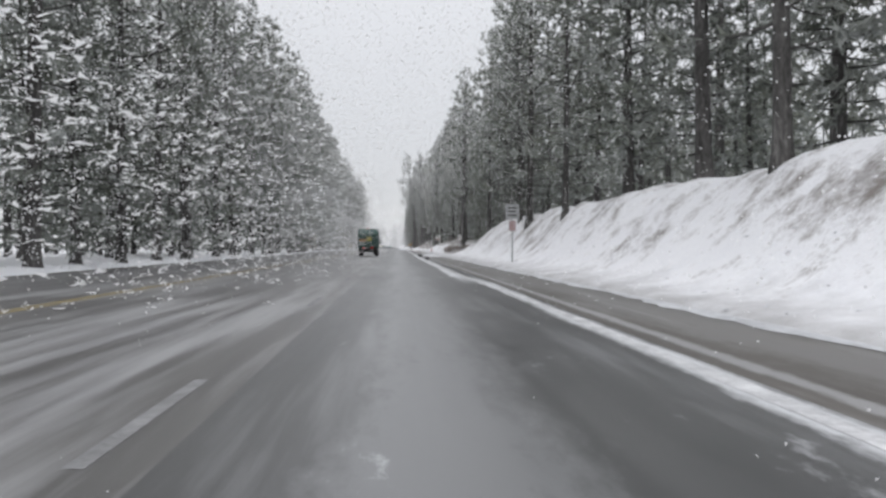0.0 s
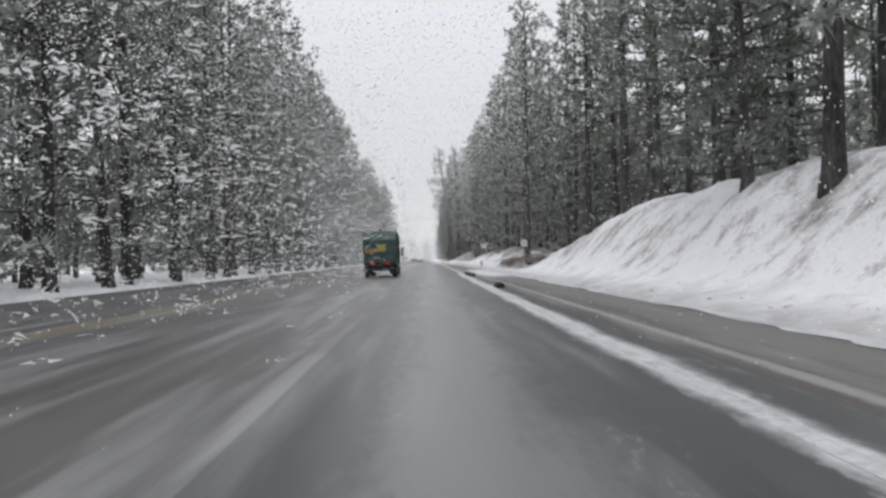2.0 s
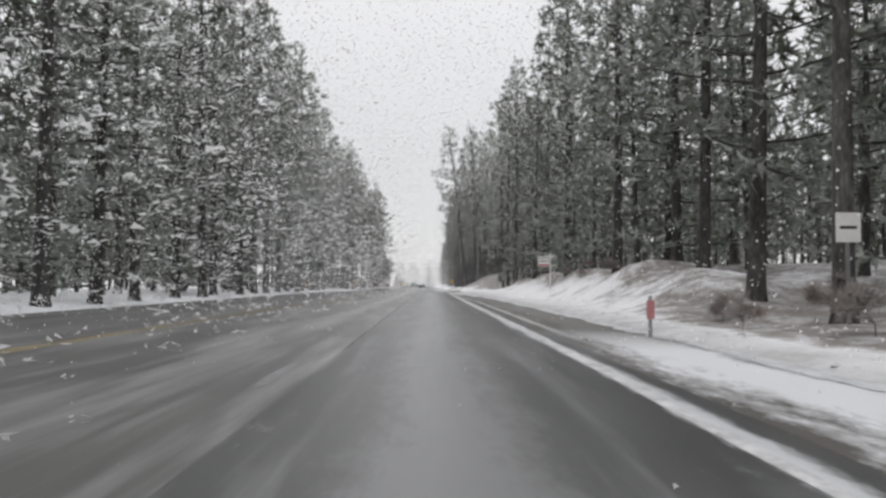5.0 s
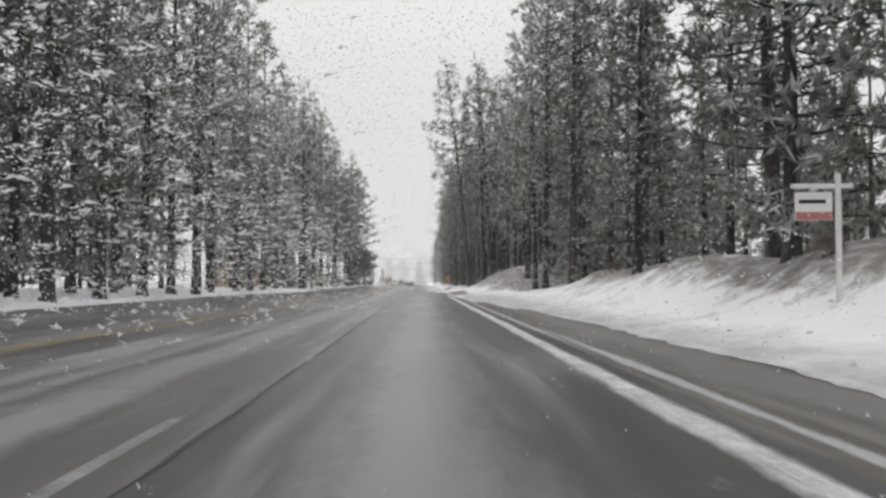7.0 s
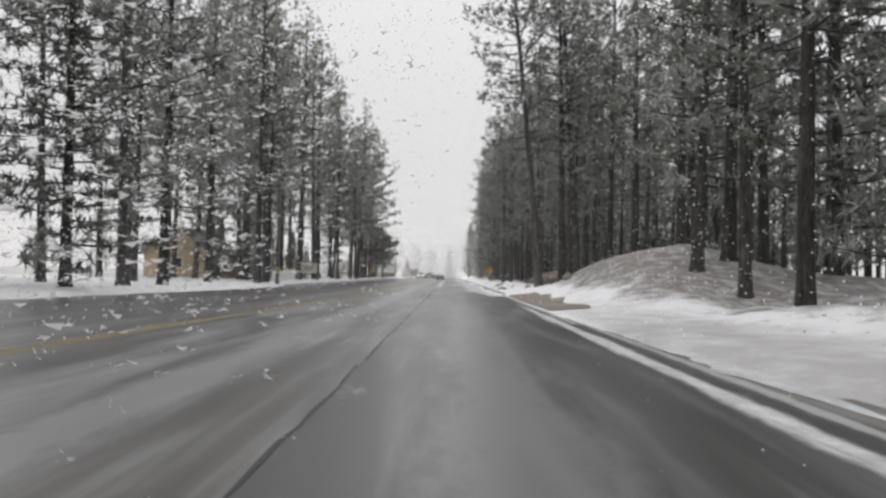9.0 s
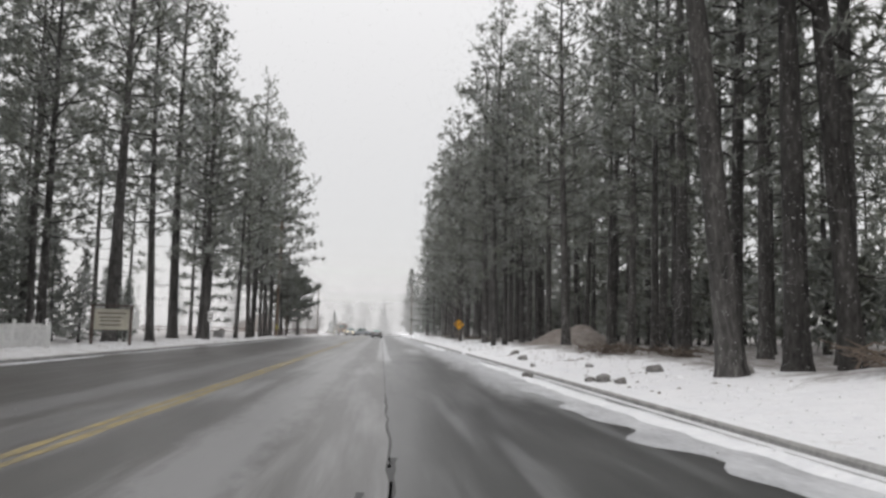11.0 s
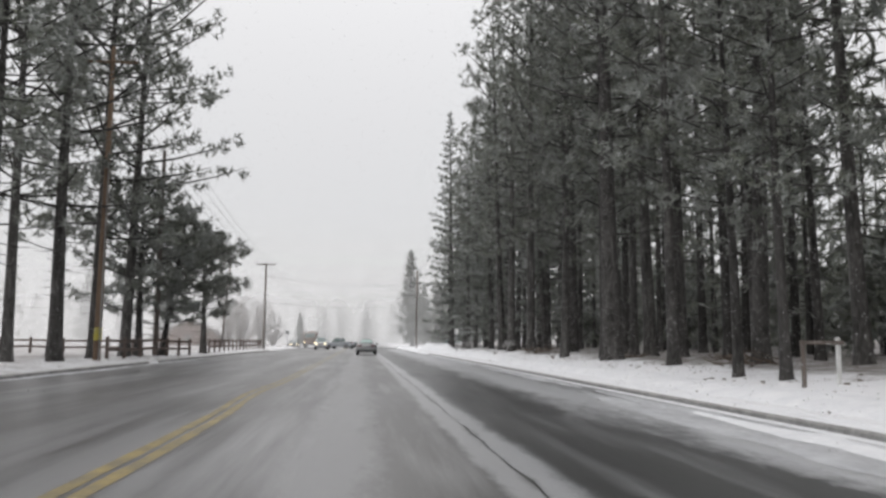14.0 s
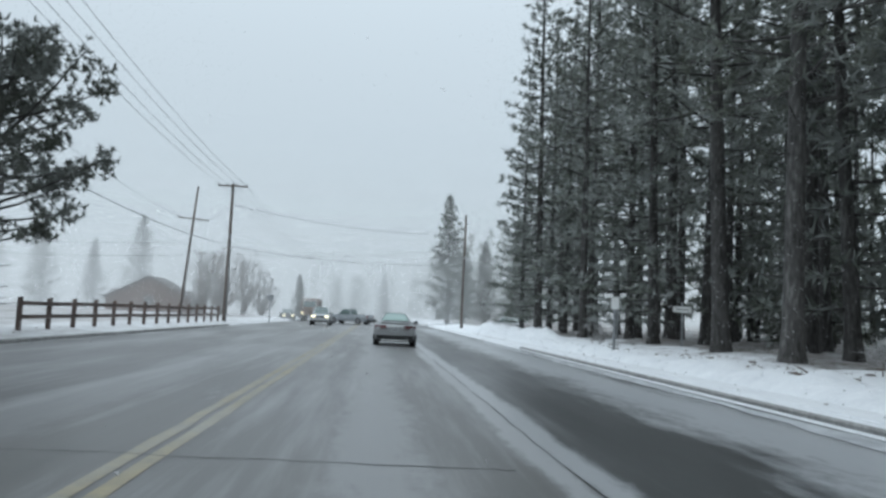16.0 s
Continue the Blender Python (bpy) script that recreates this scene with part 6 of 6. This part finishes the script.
def work_truck(m, label, L, W, H, skin, mark, lit_rear, lit_front, name="truck"):
    """A lorry with a tall ribbed box body, cab, chassis and lamps."""
    root = thing(name, m, label, "truck", "traffic on the road")
    w = W / 2
    part("chassis", box(-w * 0.45, w * 0.45, -L / 2 + 0.2, L / 2 - 0.3, 0.55, 0.85, 0.03), M_TRIM, root)
    bd = part("body", prism([(-L / 2, 1.1), (-L / 2 + 0.25, 0.95), (L * 0.22, 0.9), (L * 0.22, H - 0.15), (L * 0.18, H), (-L / 2 + 0.5, H), (-L / 2, H - 0.7)], -w, w, 0.05), skin, root, "dark green ribbed box body" if mark else "")
    for k in range(7):
        y = -L / 2 + 0.75 + k * (L * 0.72 - 1.0) / 6
        for s in (-1, 1):
            part("rib", box(*sorted((s * (w - 0.01), s * (w + 0.06))), y - 0.05, y + 0.05, 1.0, H - 0.2, 0.01), skin, bd)
    part("tailgate", box(-w + 0.08, w - 0.08, -L / 2 - 0.07, -L / 2 + 0.02, 1.12, H - 0.75, 0.03), skin, root)
    if mark:
        part("panel", box(-0.15, 0.45, -L / 2 - 0.085, -L / 2 - 0.072, 1.95, 2.45, 0.006), M_TRUCKYELLOW, root, "dull yellow panel on the tailgate")
        part("panel", box(-w + 0.15, -0.25, -L / 2 - 0.085, -L / 2 - 0.072, 1.85, 2.15, 0.006), M_ORANGE, root, "faded orange panel on the tailgate")
    cab = part("cab", prism([(L * 0.24, 0.75), (L / 2, 0.75), (L / 2, 1.75), (L / 2 - 0.25, 2.65), (L * 0.24, 2.75)], -w * 0.95, w * 0.95, 0.08), skin, root)
    part("windscreen", panel([(-w * 0.85, L / 2 + 0.01, 1.75), (w * 0.85, L / 2 + 0.01, 1.75), (w * 0.85, L / 2 - 0.24, 2.6), (-w * 0.85, L / 2 - 0.24, 2.6)], 0.02), M_CARGLASS, cab)
    for s in (-1, 1):
        part("side_window", box(*sorted((s * (w * 0.95 - 0.02), s * (w * 0.95 + 0.012))), L * 0.28, L / 2 - 0.45, 1.75, 2.45, 0.01), M_CARGLASS, cab)
        part("mirror", box(*sorted((s * (w + 0.06), s * (w + 0.26))), L / 2 - 0.35, L / 2 - 0.28, 1.6, 2.3, 0.02), M_TRIM, root)
        part("tail_light", box(*sorted((s * 0.38, s * 0.68)), -L / 2 - 0.1, -L / 2 + 0.02, 0.98, 1.12, 0.02), M_TAIL if lit_rear else M_TAIL_OFF, root, "red tail light")
        part("headlight", box(*sorted((s * w * 0.62, s * w * 0.86)), L / 2 - 0.02, L / 2 + 0.03, 0.85, 1.05, 0.02), M_HEAD if lit_front else M_LENS, root)
        part("mudguard", box(*sorted((s * w * 0.55, s * w * 0.98)), -L * 0.42, -L * 0.405, 0.25, 0.9), M_TRIM, root)
        for y in (-L * 0.32, -L * 0.17, L * 0.37):
            wheel(root, s * (w - 0.2), y, 0.5, 0.36)
    part("marker_light", box(-0.1, 0.1, -L / 2 + 0.42, -L / 2 + 0.5, H + 0.0, H + 0.09, 0.01), M_TAIL if lit_rear else M_TAIL_OFF, root)
    part("bumper", box(-w * 0.95, w * 0.95, -L / 2 - 0.06, -L / 2 + 0.1, 0.5, 0.72, 0.02), M_TRIM, root)
    return root


work_truck(pose(1.7, 84.5, 0, 0, 0, 0), "dark green work truck with lit red tail lights", 9.0, 2.45, 3.5, M_TRUCKGREEN, True, True, False)
work_truck(pose(-6.6, 420, 0, 0, 0, 180), "rust-brown oncoming truck far down the road", 7.0, 2.3, 2.9, M_RUST, False, False, True)


# ---- falling snow and haze stand-ins, hanging in the air ----
def snowfall(seed, n, x0, x1, y0, y1, top, grow, most, material, sides=0.0):
    """Small flakes at random; those further from the lane are larger, standing in for haze."""
    rng = np.random.default_rng(seed)
    c = np.stack([rng.uniform(x0, x1, n), rng.uniform(y0, y1, n), rng.uniform(0.1, top, n)], axis=1)
    # this share is set over the verges, to pale the trees like haze
    verge = rng.uniform(0, 1, n) < sides
    c[:, 0] = np.where(verge, np.where(rng.uniform(0, 1, n) < 0.4, rng.uniform(x0, -7.2, n), rng.uniform(6.6, x1, n)), c[:, 0])
    lane = 4.8 - 2.6 * np.clip((c[:, 1] - 170) / 70, 0, 1)
    ahead = np.maximum(c[:, 1] - 312, 0)
    r = np.sqrt((c[:, 0] - lane) ** 2 + (c[:, 2] - 1.3) ** 2 + ahead ** 2)
    keep = r > 0.9
    c, r = c[keep], r[keep]
    n = len(c)
    edge = np.minimum(grow * r * rng.uniform(0.5, 1.3, n), most)[:, None]
    d = rng.normal(size=(n, 3)) * np.array([0.45, 1.0, 0.45])
    d /= np.linalg.norm(d, axis=1)[:, None]
    a = np.cross(d, rng.normal(size=(n, 3)))
    a /= np.linalg.norm(a, axis=1)[:, None]
    b = np.cross(d, a)
    tri = np.stack([c + a * edge * 0.6, c - a * edge * 0.32 + b * edge * 0.52, c - a * edge * 0.32 - b * edge * 0.5], axis=1)
    return tagged(new("snow_and_haze", loose("snow_and_haze", tri.reshape(-1, 3), material)), "wet snowflakes in the grey air, also standing in for haze", "snowfall", kind="stuff")


def splatter_clumps(seed, n, x0, x1, y0, y1, top, grow):
    """Large flattened clumps of flakes over the oncoming lane, standing in for windscreen splatter."""
    rng = np.random.default_rng(seed)
    x = x1 - (x1 - x0) * rng.random(n) ** 0.8
    c = np.stack([x, rng.uniform(y0, y1, n), rng.uniform(0.15, top, n)], axis=1)
    r = np.sqrt((c[:, 0] - 5.4) ** 2 + (c[:, 2] - 1.3) ** 2)
    c, r = c[r > 1.6], r[r > 1.6]
    tris = []
    for _ in range(5):
        edge = (grow * r * rng.uniform(0.25, 1.0, len(r)))[:, None]
        mid = c + rng.normal(size=c.shape) * np.array([0.9, 0.3, 0.32]) * edge
        corner = [mid + rng.normal(size=c.shape) * np.array([0.55, 0.2, 0.26]) * edge for _ in range(3)]
        tris.append(np.stack(corner, axis=1))
    tri = np.concatenate(tris)
    return tagged(new("snow_and_haze", loose("snow_and_haze", tri.reshape(-1, 3), M_FLAKE)), "clumps of flakes standing in for snow splatter on a windscreen", "snowfall", kind="stuff")


def haze_sheet(seed, y, x0, x1, high):
    """A wavering translucent sheet that imitates haze over the far end of the road."""
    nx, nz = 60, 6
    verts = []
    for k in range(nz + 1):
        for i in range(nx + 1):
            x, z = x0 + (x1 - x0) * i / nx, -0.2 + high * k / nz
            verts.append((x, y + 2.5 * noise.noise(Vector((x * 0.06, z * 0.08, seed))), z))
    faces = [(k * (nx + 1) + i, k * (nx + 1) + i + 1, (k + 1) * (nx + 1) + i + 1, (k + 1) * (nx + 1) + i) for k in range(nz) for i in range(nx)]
    return tagged(new("snow_and_haze", mesh_of("snow_and_haze", verts, faces, M_HAZE, True)), "translucent sheet standing in for snow haze over the far road", "snowfall", kind="stuff")


# falling snow, coarser on the first stretch to stand in for windscreen drops too
snowfall(1, 160000, -13, 14, -22, 200, 19, 0.0068, 0.10, M_FLAKE)
splatter_clumps(9, 7000, -3, 4.6, -10, 196, 6, 0.028)
snowfall(2, 170000, -13, 14, 196, 318, 19, 0.0045, 0.032, M_HAZEFLAKE, 0.85)
snowfall(3, 9000, -45, 26, 362, 412, 17, 0.0012, 0.06, M_FLAKE)
snowfall(4, 20000, -13, 14, 318, 366, 18, 0.0025, 0.04, M_HAZEFLAKE, 0.9)
# four sheets added across the far end to imitate haze
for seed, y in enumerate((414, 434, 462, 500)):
    haze_sheet(seed, y, -220, 140, 26)
